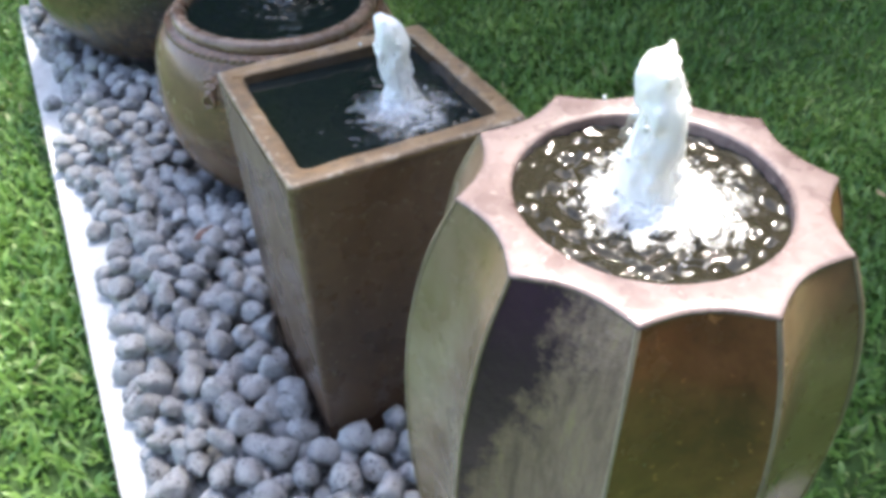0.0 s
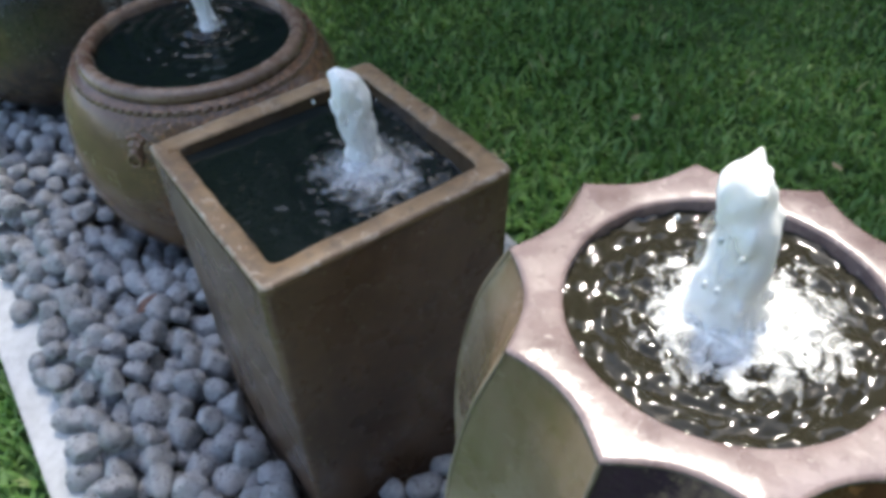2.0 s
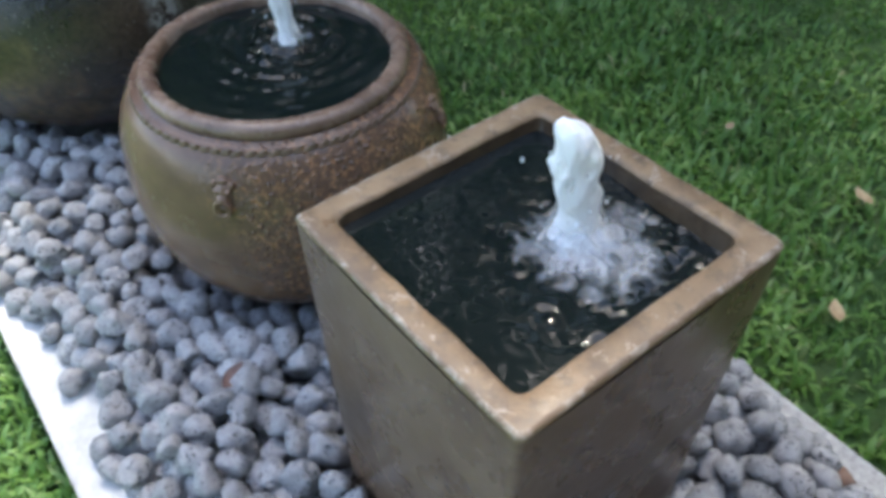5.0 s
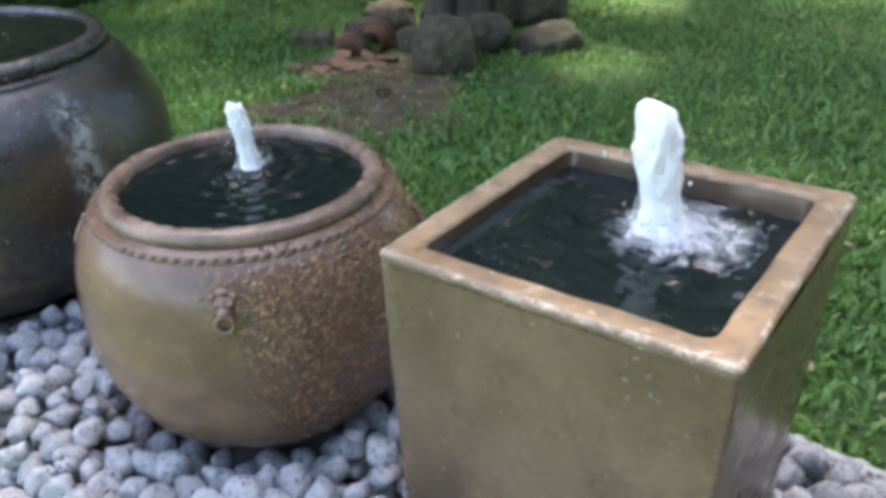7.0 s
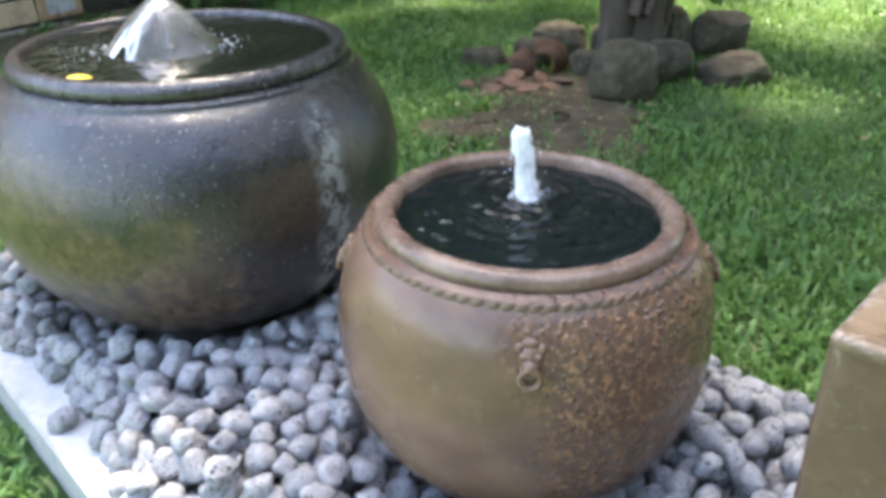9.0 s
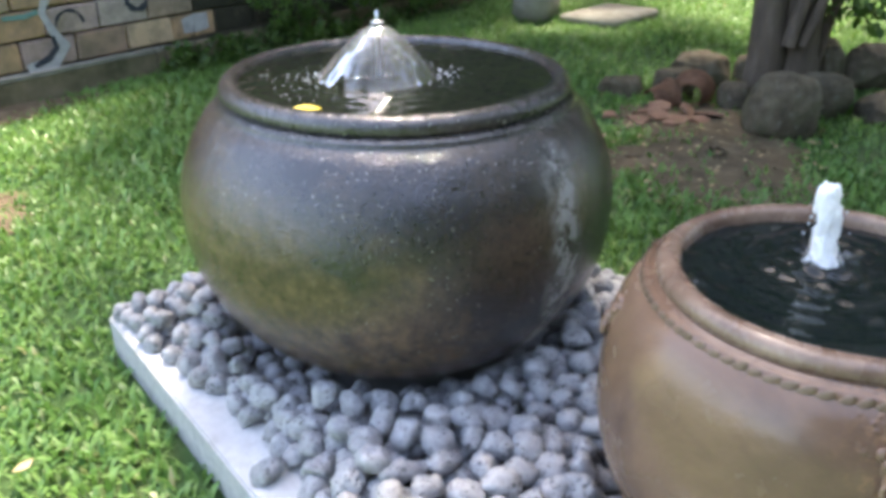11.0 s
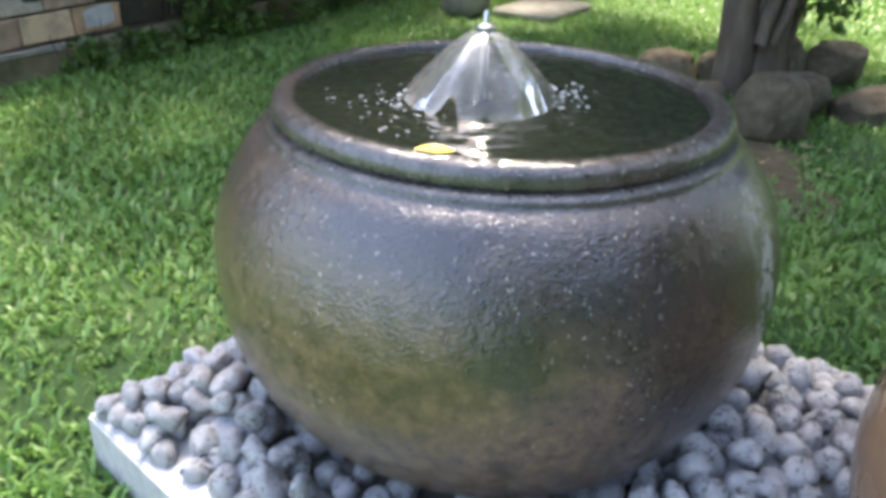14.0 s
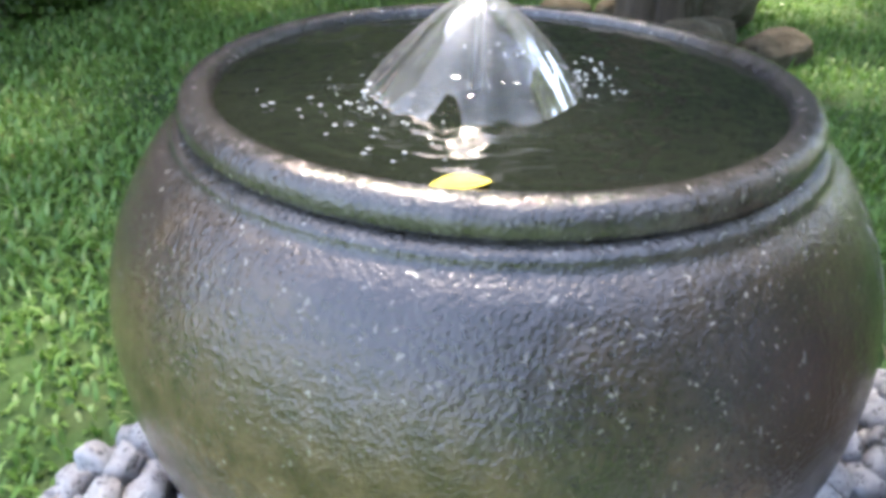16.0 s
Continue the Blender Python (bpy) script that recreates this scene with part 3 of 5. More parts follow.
def large_bowl():
    e = empty("bowl_fountain", BX, BY, 0.0)
    z = BZ - 0.672
    body = smooth_profile([(0.05, 0.014), (0.19, 0.0), (0.22, 0.004), (0.232, 0.022), (0.275, 0.045), (0.368, 0.105), (0.44, 0.19), (0.485, 0.29), (0.499, 0.38 + z), (0.494, 0.455 + z), (0.469, 0.53 + z), (0.43, 0.592 + z), (0.404, 0.616 + z)], 6)
    body += [(0.398, 0.621 + z), (0.3985, 0.625 + z), (0.3955, 0.630 + z), (0.387, 0.634 + z), (0.374, 0.640 + z)]
    part("body", lathe(body, 160, 0.006, 3.0), M_BOWL, e)
    rim = smooth_profile([(0.376, 0.636 + z), (0.384, 0.639 + z), (0.3875, 0.647 + z), (0.385, 0.66 + z), (0.374, 0.671 + z), (0.358, 0.673 + z), (BR, 0.664 + z), (BR - 0.003, 0.63 + z), (0.37, 0.55 + z), (0.42, 0.45 + z), (0.40, 0.3)], 5)
    part("rim", lathe(rim, 160, 0.006, 3.0), M_BOWL, e, "rolled dark glazed rim")
    nx, ny = BX_NOZ - BX, BY_NOZ - BY
    bm = lathe([(0.0005, 0.4), (0.0045, 0.4), (0.0045, BZ + 0.10), (0.0045, BZ + 0.105), (0.0045, BZ + 0.128), (0.0005, BZ + 0.131)], 16)
    noz = part("nozzle", bm, M_STEEL, e, "thin grey metal nozzle")
    bm = lathe([(0.0005, BZ + 0.103), (0.015, BZ + 0.103), (0.016, BZ + 0.106), (0.012, BZ + 0.109), (0.0005, BZ + 0.111)], 24)
    cap = part("cap", bm, M_STEEL, noz)
    noz.location = (nx, ny, 0)
    return tagged(e, "large round dark grey-brown glazed bowl fountain standing in pebbles", "fountain", "pot fountains on the slab")


large_bowl()

# ---- round pot ----


def blob(bm, c, r, seg=12, rings=8):
    """A small ellipsoid lump."""
    rows = []
    for i in range(1, rings):
        t = math.pi * i / rings
        rows.append([bm.verts.new((c[0] + r[0] * math.sin(t) * math.cos(2 * math.pi * j / seg), c[1] + r[1] * math.sin(t) * math.sin(2 * math.pi * j / seg), c[2] + r[2] * math.cos(t))) for j in range(seg)])
    ends = bm.verts.new((c[0], c[1], c[2] + r[2])), bm.verts.new((c[0], c[1], c[2] - r[2]))
    for j in range(seg):
        k = (j + 1) % seg
        bm.faces.new((ends[0], rows[0][j], rows[0][k]))
        bm.faces.new((ends[1], rows[-1][k], rows[-1][j]))
        for p, q in zip(rows, rows[1:]):
            bm.faces.new((p[j], q[j], q[k], p[k]))


def lion_boss(e, ang, r, z):
    """A worn animal mask with a ring in its mouth, facing outwards."""
    bm = bmesh.new()
    for c, q in (((0, 0, 0.004), (0.016, 0.019, 0.024)), ((0.011, 0, -0.004), (0.012, 0.013, 0.012)), ((0.009, 0.011, 0.012), (0.006, 0.006, 0.005)), ((0.009, -0.011, 0.012), (0.006, 0.006, 0.005)),
                 ((0.002, 0.017, 0.022), (0.007, 0.007, 0.009)), ((0.002, -0.017, 0.022), (0.007, 0.007, 0.009)), ((0.0, 0, 0.03), (0.009, 0.013, 0.008)), ((0.012, 0.009, -0.012), (0.008, 0.006, 0.007)),
                 ((0.012, -0.009, -0.012), (0.008, 0.006, 0.007)), ((0.004, 0, -0.022), (0.01, 0.014, 0.006))):
        blob(bm, c, q)
    boss = part("boss", bm, M_POT, e, "worn embossed animal mask")
    boss.location = (r * math.cos(ang), r * math.sin(ang), z)
    boss.rotation_euler = (0, radians(-8), ang)
    skin = boss.modifiers.new("skin", "REMESH")
    skin.mode, skin.voxel_size, skin.use_smooth_shade = "VOXEL", 0.0014, True
    worn = boss.modifiers.new("worn", "SMOOTH")
    worn.factor, worn.iterations = 0.5, 3
    bm = bmesh.new()
    n, k = 24, 8
    vs = []
    for i in range(n):
        a = 2 * math.pi * i / n
        for j in range(k):
            t = 2 * math.pi * j / k
            rr = 0.0145 + 0.0042 * math.cos(t)
            vs.append(bm.verts.new((0.018 + 0.0042 * math.sin(t), rr * math.cos(a), -0.02 + rr * math.sin(a))))
    for i in range(n):
        for j in range(k):
            bm.faces.new((vs[i * k + j], vs[((i + 1) % n) * k + j], vs[((i + 1) % n) * k + (j + 1) % k], vs[i * k + (j + 1) % k]))
    part("ring", bm, M_POT, boss, "moulded ring")


def round_pot():
    e = empty("pot_fountain", PX, PY, 0.0)
    d = PZ - 0.545
    body = smooth_profile([(0.05, 0.012), (0.14, 0.0), (0.165, 0.004), (0.172, 0.02), (0.205, 0.045), (0.27, 0.11), (0.314, 0.19), (0.334, 0.28), (0.335, 0.35 + d), (0.323, 0.43 + d), (0.302, 0.482 + d), (0.28, 0.508 + d), (0.262, 0.519 + d)], 6)
    part("body", lathe(body, 160, 0.008, 5.0), M_POT, e)
    rim = smooth_profile([(0.254, 0.513 + d), (0.261, 0.518 + d), (0.2645, 0.528 + d), (0.26, 0.54 + d), (0.249, 0.546 + d), (0.236, 0.545 + d), (PR, 0.534 + d), (PR, 0.5 + d), (0.25, 0.42 + d), (0.26, 0.3)], 5)
    part("rim", lathe(rim, 160, 0.008, 5.0), M_POTRIM, e, "thick rolled brown rim")
    n, r, zb = 84, 0.2835, 0.505 + d
    band = part("band", lathe([(r - 0.006, zb - 0.011), (r + 0.0012, zb - 0.0105), (r + 0.0008, zb), (r - 0.003, zb + 0.0095), (r - 0.01, zb + 0.0105)], 160, 0.008, 5.0), M_POT, e, "embossed braided band")
    bm = bmesh.new()
    bmesh.ops.create_uvsphere(bm, u_segments=10, v_segments=7, radius=1.0)
    bead = bpy.data.meshes.new("braid")
    bm.to_mesh(bead)
    bm.free()
    bead.polygons.foreach_set("use_smooth", [True] * len(bead.polygons))
    bead.materials.append(M_POTRIM)
    for i in range(n):
        a = 2 * math.pi * i / n + random.uniform(-0.01, 0.01)
        ob = new("braid", bead)
        ob.parent = band
        ob.matrix_basis = pose(r * math.cos(a), r * math.sin(a), zb, 0, 0, math.degrees(a)) @ pose(0, 0, 0, random.uniform(38, 50), 0, 0) @ Matrix.Diagonal((0.0032, 0.0155 * random.uniform(0.85, 1.1), 0.0075, 1))
    for k in range(4):
        lion_boss(e, radians(222 + 90 * k), 0.314, PZ - 0.108)
    return tagged(e, "round brown glazed pot fountain with braided band and mask bosses", "fountain", "pot fountains on the slab")


round_pot()

# ---- square planter ----


def square_ring(bm, hx, hy, z, cut=0.012, bow=0.0, uneven=0.0):
    """A square outline with rounded corners; bow pushes the sides outwards, uneven makes them hand-made."""
    per, pts = 17, []
    corner = [(1, -1), (1, 1), (-1, 1), (-1, -1)]
    for i in range(4):
        (ax, ay), (bx_, by_) = corner[i], corner[(i + 1) % 4]
        a, b = Vector((ax * hx, ay * hy)), Vector((bx_ * hx, by_ * hy))
        u = (b - a).normalized()
        nrm = Vector((u.y, -u.x))
        a2, b2 = a + u * cut, b - u * cut
        for s in range(per):
            t = s / (per - 1)
            p = a2.lerp(b2, t) + nrm * (bow * (1 - (2 * t - 1) ** 2) + uneven * (noise.noise((t * 5 + i * 7, hx * 40, z * 30)) + 0.5 * noise.noise((t * 17 + i * 7, hx * 60, z * 30))))
            pts.append((p.x, p.y))
        nx_ = Vector(((corner[(i + 2) % 4][0] - bx_) * hx, (corner[(i + 2) % 4][1] - by_) * hy)).normalized()
        c2 = b + nx_ * cut
        for s in (0.33, 0.67):
            q = b2 * (1 - s) ** 2 + b * 2 * s * (1 - s) + c2 * s * s
            pts.append((q.x, q.y))
    zt = lambda x, y: z + (TXS * x + TYS * y) * (z / SZ)
    return [bm.verts.new((x, y, zt(x, y) + 0.6 * uneven * noise.noise((x * 22, y * 22, z * 9)))) for x, y in pts]


def bridge(bm, a, b):
    n = len(a)
    for i in range(n):
        bm.faces.new((a[i], a[(i + 1) % n], b[(i + 1) % n], b[i]))


def square_planter():
    e = empty("planter_fountain", SX, SY, 0.0, math.degrees(SA))
    bm = bmesh.new()
    rs = []
    for t in (0.0, 0.02, 0.12, 0.25, 0.4, 0.55, 0.7, 0.85, 0.95, 0.982):
        q = TAPER + (1 - TAPER) * t
        rs.append(square_ring(bm, SH * q, SHY * q, SZ * t, 0.012, 0.002))
    for a, b in zip(rs, rs[1:]):
        bridge(bm, a, b)
    part("body", bm, M_SQ, e)
    bm = bmesh.new()
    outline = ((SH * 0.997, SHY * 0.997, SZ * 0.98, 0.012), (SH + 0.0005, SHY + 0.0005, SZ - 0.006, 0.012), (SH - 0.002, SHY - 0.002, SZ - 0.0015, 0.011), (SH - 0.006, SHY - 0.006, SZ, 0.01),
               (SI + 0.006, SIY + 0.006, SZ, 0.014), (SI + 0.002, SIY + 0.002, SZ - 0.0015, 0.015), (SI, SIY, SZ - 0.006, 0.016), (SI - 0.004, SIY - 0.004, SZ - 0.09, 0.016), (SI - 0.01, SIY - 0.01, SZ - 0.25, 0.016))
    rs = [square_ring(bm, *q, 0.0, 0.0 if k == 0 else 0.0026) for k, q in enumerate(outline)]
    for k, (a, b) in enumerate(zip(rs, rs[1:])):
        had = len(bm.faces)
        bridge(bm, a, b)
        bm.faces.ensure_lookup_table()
        # Index 2 is the wet inner wall with its shade in the colour.
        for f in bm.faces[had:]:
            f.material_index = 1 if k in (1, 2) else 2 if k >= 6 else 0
    part("rim", bm, (M_SQRIM, M_WORN, M_WET_SHADE), e, "worn orange-brown flat rim with pale rubbed edges")
    return tagged(e, "tall tapered square olive-brown glazed planter fountain", "fountain", "pot fountains on the slab")


square_planter()

# ---- fluted jar ----
FLUTES = 10


def flute_point(r, z, k, t, depth):
    a = FA + 2 * math.pi * (k + t) / FLUTES
    chord = math.cos(math.pi / FLUTES) / math.cos((t - 0.5) * 2 * math.pi / FLUTES)
    rr = r * (chord - depth * (1 - (2 * t - 1) ** 2))
    x, y = rr * math.cos(a), rr * math.sin(a)
    return (x, y, z + (TXF * x + TYF * y) * z / FZ)


def fluted_jar():
    e = empty("jar_fountain", FX, FY, 0.0)
    d = FZ - 0.94
    prof = smooth_profile([(0.15, 0.0), (0.18, 0.12), (0.21, 0.28), (0.232, 0.44), (0.244, 0.58), (0.245, 0.68 + d), (0.237, 0.78 + d), (0.218, 0.87 + d), (FR, FZ - 0.003)], 5)
    depth, per = 0.075, 10
    mats = [M_OLIVE, M_DARKTAN, M_RUST, M_UMBER, M_RUST, M_OLIVE, M_UMBER, M_DARKTAN, M_UMBER, M_OLIVE]
    for k in range(FLUTES):
        bm = bmesh.new()
        rows = [[bm.verts.new(flute_point(r, z, k, s / per, depth)) for s in range(per + 1)] for r, z in prof]
        for a, b in zip(rows, rows[1:]):
            for s in range(per):
                bm.faces.new((a[s], a[s + 1], b[s + 1], b[s]))
        part("panel", bm, mats[k], e)
    for k in range(FLUTES):
        bm = bmesh.new()
        rows = []
        for r, z in prof:
            c = Vector(flute_point(r - 0.001, z, k, 0.0, 0))
            a = FA + 2 * math.pi * k / FLUTES
            u, w = Vector((math.cos(a), math.sin(a), 0)), Vector((-math.sin(a), math.cos(a), 0))
            q = 0.0026 * (1 + 0.4 * noise.noise((k * 3.1, 0, z * 9)))
            rows.append([bm.verts.new(c + u * q * math.cos(j * math.pi / 3) + w * q * math.sin(j * math.pi / 3)) for j in range(6)])
        for a, b in zip(rows, rows[1:]):
            bridge(bm, a, b)
        part("ridge", bm, M_RIDGE, e, "thin worn pale ridge")
    bm = bmesh.new()

    def ring(r, z, plain=False, q=0.0):
        out = []
        for k in range(FLUTES):
            for s in range(per):
                if plain:
                    a = FA + 2 * math.pi * (k + s / per) / FLUTES
                    x, y = r * math.cos(a), r * math.sin(a)
                    out.append(bm.verts.new((x, y, z + (TXF * x + TYF * y) * z / FZ)))
                else:
                    p = Vector(flute_point(r, z, k, s / per, depth))
                    out.append(bm.verts.new(p))
        return out

    rs = [ring(FR * 0.997, FZ - 0.008), ring(FR + 0.0012, FZ - 0.004), ring(FR, FZ - 0.001), ring(FR - 0.005, FZ), ring(FI + 0.005, FZ, True), ring(FI + 0.001, FZ - 0.0015, True), ring(FI, FZ - 0.005, True), ring(FI + 0.002, FZ - 0.06, True), ring(FI + 0.03, FZ - 0.2, True)]
    for a, b in zip(rs, rs[1:]):
        bridge(bm, a, b)
    part("rim", bm, M_FLRIM, e, "pale pinkish scalloped flat rim")
    return tagged(e, "tall fluted brown and olive glazed jar fountain with scalloped rim", "fountain", "pot fountains on the slab")


fluted_jar()


# ---- water ----
def pool(name, x, y, z, bm, material, label, rz=0.0):
    ob = link_mesh(name, bm, material)
    ob.matrix_world = pose(x, y, z, 0, 0, rz)
    return tagged(ob, label, "water")


def chop(cx, cy, amp, ring_amp, wave, seed, calm=0.15, reach=0.16):
    """Height of a disturbed pool: rings round the falling jet and chop that dies away from it."""
    def h(x, y):
        d = math.hypot(x - cx, y - cy)
        k = calm + (1 - calm) * math.exp(-(d / reach) ** 2)
        n1 = noise.noise((x * wave + seed, y * wave, seed))
        n2 = noise.noise((x * wave * 2.3, y * wave * 2.3 + seed, 3.0))
        return k * amp * (n1 + 0.6 * n2) + ring_amp * math.sin(d * 150) * math.exp(-d / (reach * 0.8))
    return h


def grid(hx, hy, n, height):
    bm = bmesh.new()
    v = [[bm.verts.new((x, y, height(x, y))) for x in np.linspace(-hx, hx, n)] for y in np.linspace(-hy, hy, n)]
    for j in range(n - 1):
        for i in range(n - 1):
            bm.faces.new((v[j][i], v[j][i + 1], v[j + 1][i + 1], v[j + 1][i]))
    return bm


JARJ, PLJ, POTJ = (FX + 0.0, FY + 0.0), (SX + 0.085, SY - 0.02), (PX + 0.06, PY + 0.055)
pool("bowl_water", BX, BY, BZ - 0.012, disc(BR + 0.004, 160, 90, chop(BX_NOZ - BX, BY_NOZ - BY, 0.0062, 0.0008, 34, 2.0, 0.12, 0.23)), M_WATER_BOWL, "dark greenish water filling the large bowl")
pool("pot_water", PX, PY, PZ - 0.022, disc(PR + 0.008, 120, 70, chop(POTJ[0] - PX, POTJ[1] - PY, 0.0075, 0.0042, 27, 5.0, 0.12, 0.16)), M_WATER, "dark rippling water filling the round pot")
pool("planter_water", SX, SY, SZ - 0.03, grid(SI, SIY, 150, chop(0.09, -0.07, 0.0105, 0.001, 31, 7.0, 0.02, 0.13)), M_WATER, "dark rippling water filling the square planter", math.degrees(SA))
pool("jar_water", FX, FY, FZ - 0.015, disc(FI + 0.001, 120, 60, chop(0, 0, 0.012, 0.0014, 54, 9.0, 0.4, 0.1)), M_WATER_JAR, "churned dark water with bright glints filling the fluted jar")


def shell(bm, prof, grow, lean, seed, rough, n=48):
    """One ragged skin of a jet, streaked along its height."""
    h = prof[-1][1]
    first = len(bm.verts)
    lathe([(max(r * grow, 0.0006), z * (1 + 0.03 * (grow - 1))) for r, z in smooth_profile(prof, 6)], n, bm=bm)
    bm.verts.ensure_lookup_table()
    for v in bm.verts[first:]:
        p = v.co.copy()
        t = min(max(p.z / h, 0), 1)
        a = math.atan2(p.y, p.x)
        ca, sa = math.cos(a), math.sin(a)
        k = 0.34 * noise.noise((ca * 1.3 + seed, sa * 1.3, p.z * 14)) + 0.24 * noise.noise((ca * 2.8, sa * 2.8 + seed, p.z * 40)) + 0.08 * noise.noise((ca * 5 + seed, sa * 5, p.z * 45)) + 0.02 * noise.noise((ca * 11 + seed, sa * 11, p.z * 70))
        k *= rough * (0.8 + 0.6 * t)
        wave = 0.006 * math.sin(p.z * 55 + seed) * t
        v.co.x = p.x * (1 + k) + lean[0] * t ** 1.4 + wave
        v.co.y = p.y * (1 + k) + lean[1] * t ** 1.4 - wave * 0.6
        v.co.z += 0.016 * t * rough * noise.noise((ca * 2.4 + seed, sa * 2.4, p.z * 20)) + 0.006 * rough * noise.noise((ca * 7, sa * 7 + seed, p.z * 70))


def water_lumps(prof, lean, seed, count):
    """A rising column of water with gouts tearing off its skin, thickest where it falls back."""
    bm = bmesh.new()
    shell(bm, [(0.001, -0.012)] + prof, 0.97, lean, seed, 0.75, 40)
    rnd = random.Random(int(seed * 13))
    p = smooth_profile(prof, 8)
    h = prof[-1][1]
    for i in range(count):
        t = rnd.random() ** 0.8 * 0.97
        r = min(p, key=lambda q: abs(q[1] - h * t))[0]
        a, d = rnd.uniform(0, 2 * math.pi), r * rnd.uniform(0.75, 1.12)
        q = rnd.uniform(0.0024, 0.0062)
        blob(bm, (d * math.cos(a) + lean[0] * t ** 1.4, d * math.sin(a) + lean[1] * t ** 1.4, h * t), (q, q, q * rnd.uniform(1.0, 2.6)), 8, 6)
    return bm


def jet(name, x, y, z0, prof, lean, seed, label, foam_r, foam_at, foam_mat, drops=14):
    """A foaming column of water with a torn veil of spray round it and foam where it falls."""
    e = empty(name, x, y, z0)
    ob = part("column", water_lumps(prof, lean, seed, 90), M_FOAM, e)
    skin = ob.modifiers.new("skin", "REMESH")
    skin.mode, skin.voxel_size, skin.use_smooth_shade = "VOXEL", 0.0026, True
    soft = ob.modifiers.new("soft", "SMOOTH")
    soft.factor, soft.iterations = 0.5, 14
    bm = bmesh.new()
    top = prof[-1][1]
    shell(bm, [(r * (1.3 - 0.5 * z / top), z * 0.88) for r, z in prof], 1.0, (lean[0] * 0.9, lean[1] * 0.9), seed + 4.1, 0.8)
    part("mist", bm, M_MIST, e, "thin outer veil of spray")
    rnd = random.Random(int(seed * 10))
    h = prof[-1][1]
    for i in range(drops):
        bm = bmesh.new()
        a, d = rnd.uniform(0, 2 * math.pi), abs(rnd.gauss(prof[1][0], prof[1][0] * 0.5)) + 0.01
        s = rnd.uniform(0.001, 0.0026)
        bmesh.ops.create_icosphere(bm, subdivisions=2, radius=s, matrix=Matrix.Translation((d * math.cos(a) + lean[0] * 0.5, d * math.sin(a) + lean[1] * 0.5, rnd.uniform(0.012, h * 0.7))) @ Matrix.Diagonal((1, 1, rnd.uniform(1, 2), 1)))
        part("droplet", bm, M_DROP, e)
    bm = disc(foam_r, 120, 60)
    for v in bm.verts:
        d = min(1.0, math.hypot(v.co.x, v.co.y) / foam_r)
        hump = math.hypot(v.co.x + foam_at[0], v.co.y + foam_at[1]) / foam_r
        v.co.z = 0.016 * math.exp(-(hump / 0.3) ** 2) + 0.009 * (1 - d) * noise.noise((v.co.x * 60, v.co.y * 60, seed)) + 0.004 * noise.noise((v.co.x * 130, v.co.y * 130, seed)) + 0.013
    foam_ob = part("foam", bm, foam_mat, e, "white foam and flecks where the jet falls back")
    foam_ob.location = (foam_at[0], foam_at[1], 0)
    return tagged(e, label, "water jet", "fountain water jets")


jet("jar_jet", JARJ[0], JARJ[1], FZ - 0.02, [(0.052, -0.008), (0.037, 0.012), (0.029, 0.035), (0.0265, 0.065), (0.0255, 0.095), (0.023, 0.12), (0.0175, 0.142), (0.01, 0.155), (0.002, 0.16)], (-0.004, 0.012), 3.0,
    "thick white bubbling jet of water in the fluted jar", 0.118, (0.004, -0.012), M_FROTH_JAR, 10)
jet("planter_jet", PLJ[0] - 0.02, PLJ[1], SZ - 0.035, [(0.046, -0.008), (0.032, 0.012), (0.0255, 0.035), (0.024, 0.06), (0.0255, 0.09), (0.027, 0.115), (0.025, 0.138), (0.019, 0.157), (0.011, 0.167), (0.002, 0.171)], (-0.02, 0.02), 7.0,
    "white bubbling jet of water in the square planter", 0.128, (-0.012, -0.03), M_FROTH_PLANTER, 14)
jet("pot_jet", POTJ[0], POTJ[1], PZ - 0.028, [(0.032, -0.008), (0.022, 0.01), (0.0175, 0.03), (0.0165, 0.06), (0.018, 0.085), (0.0165, 0.11), (0.012, 0.127), (0.002, 0.135)], (-0.012, 0.01), 11.0,
    "thin white bubbling jet of water in the round pot", 0.08, (0.006, -0.01), M_FROTH_POT)


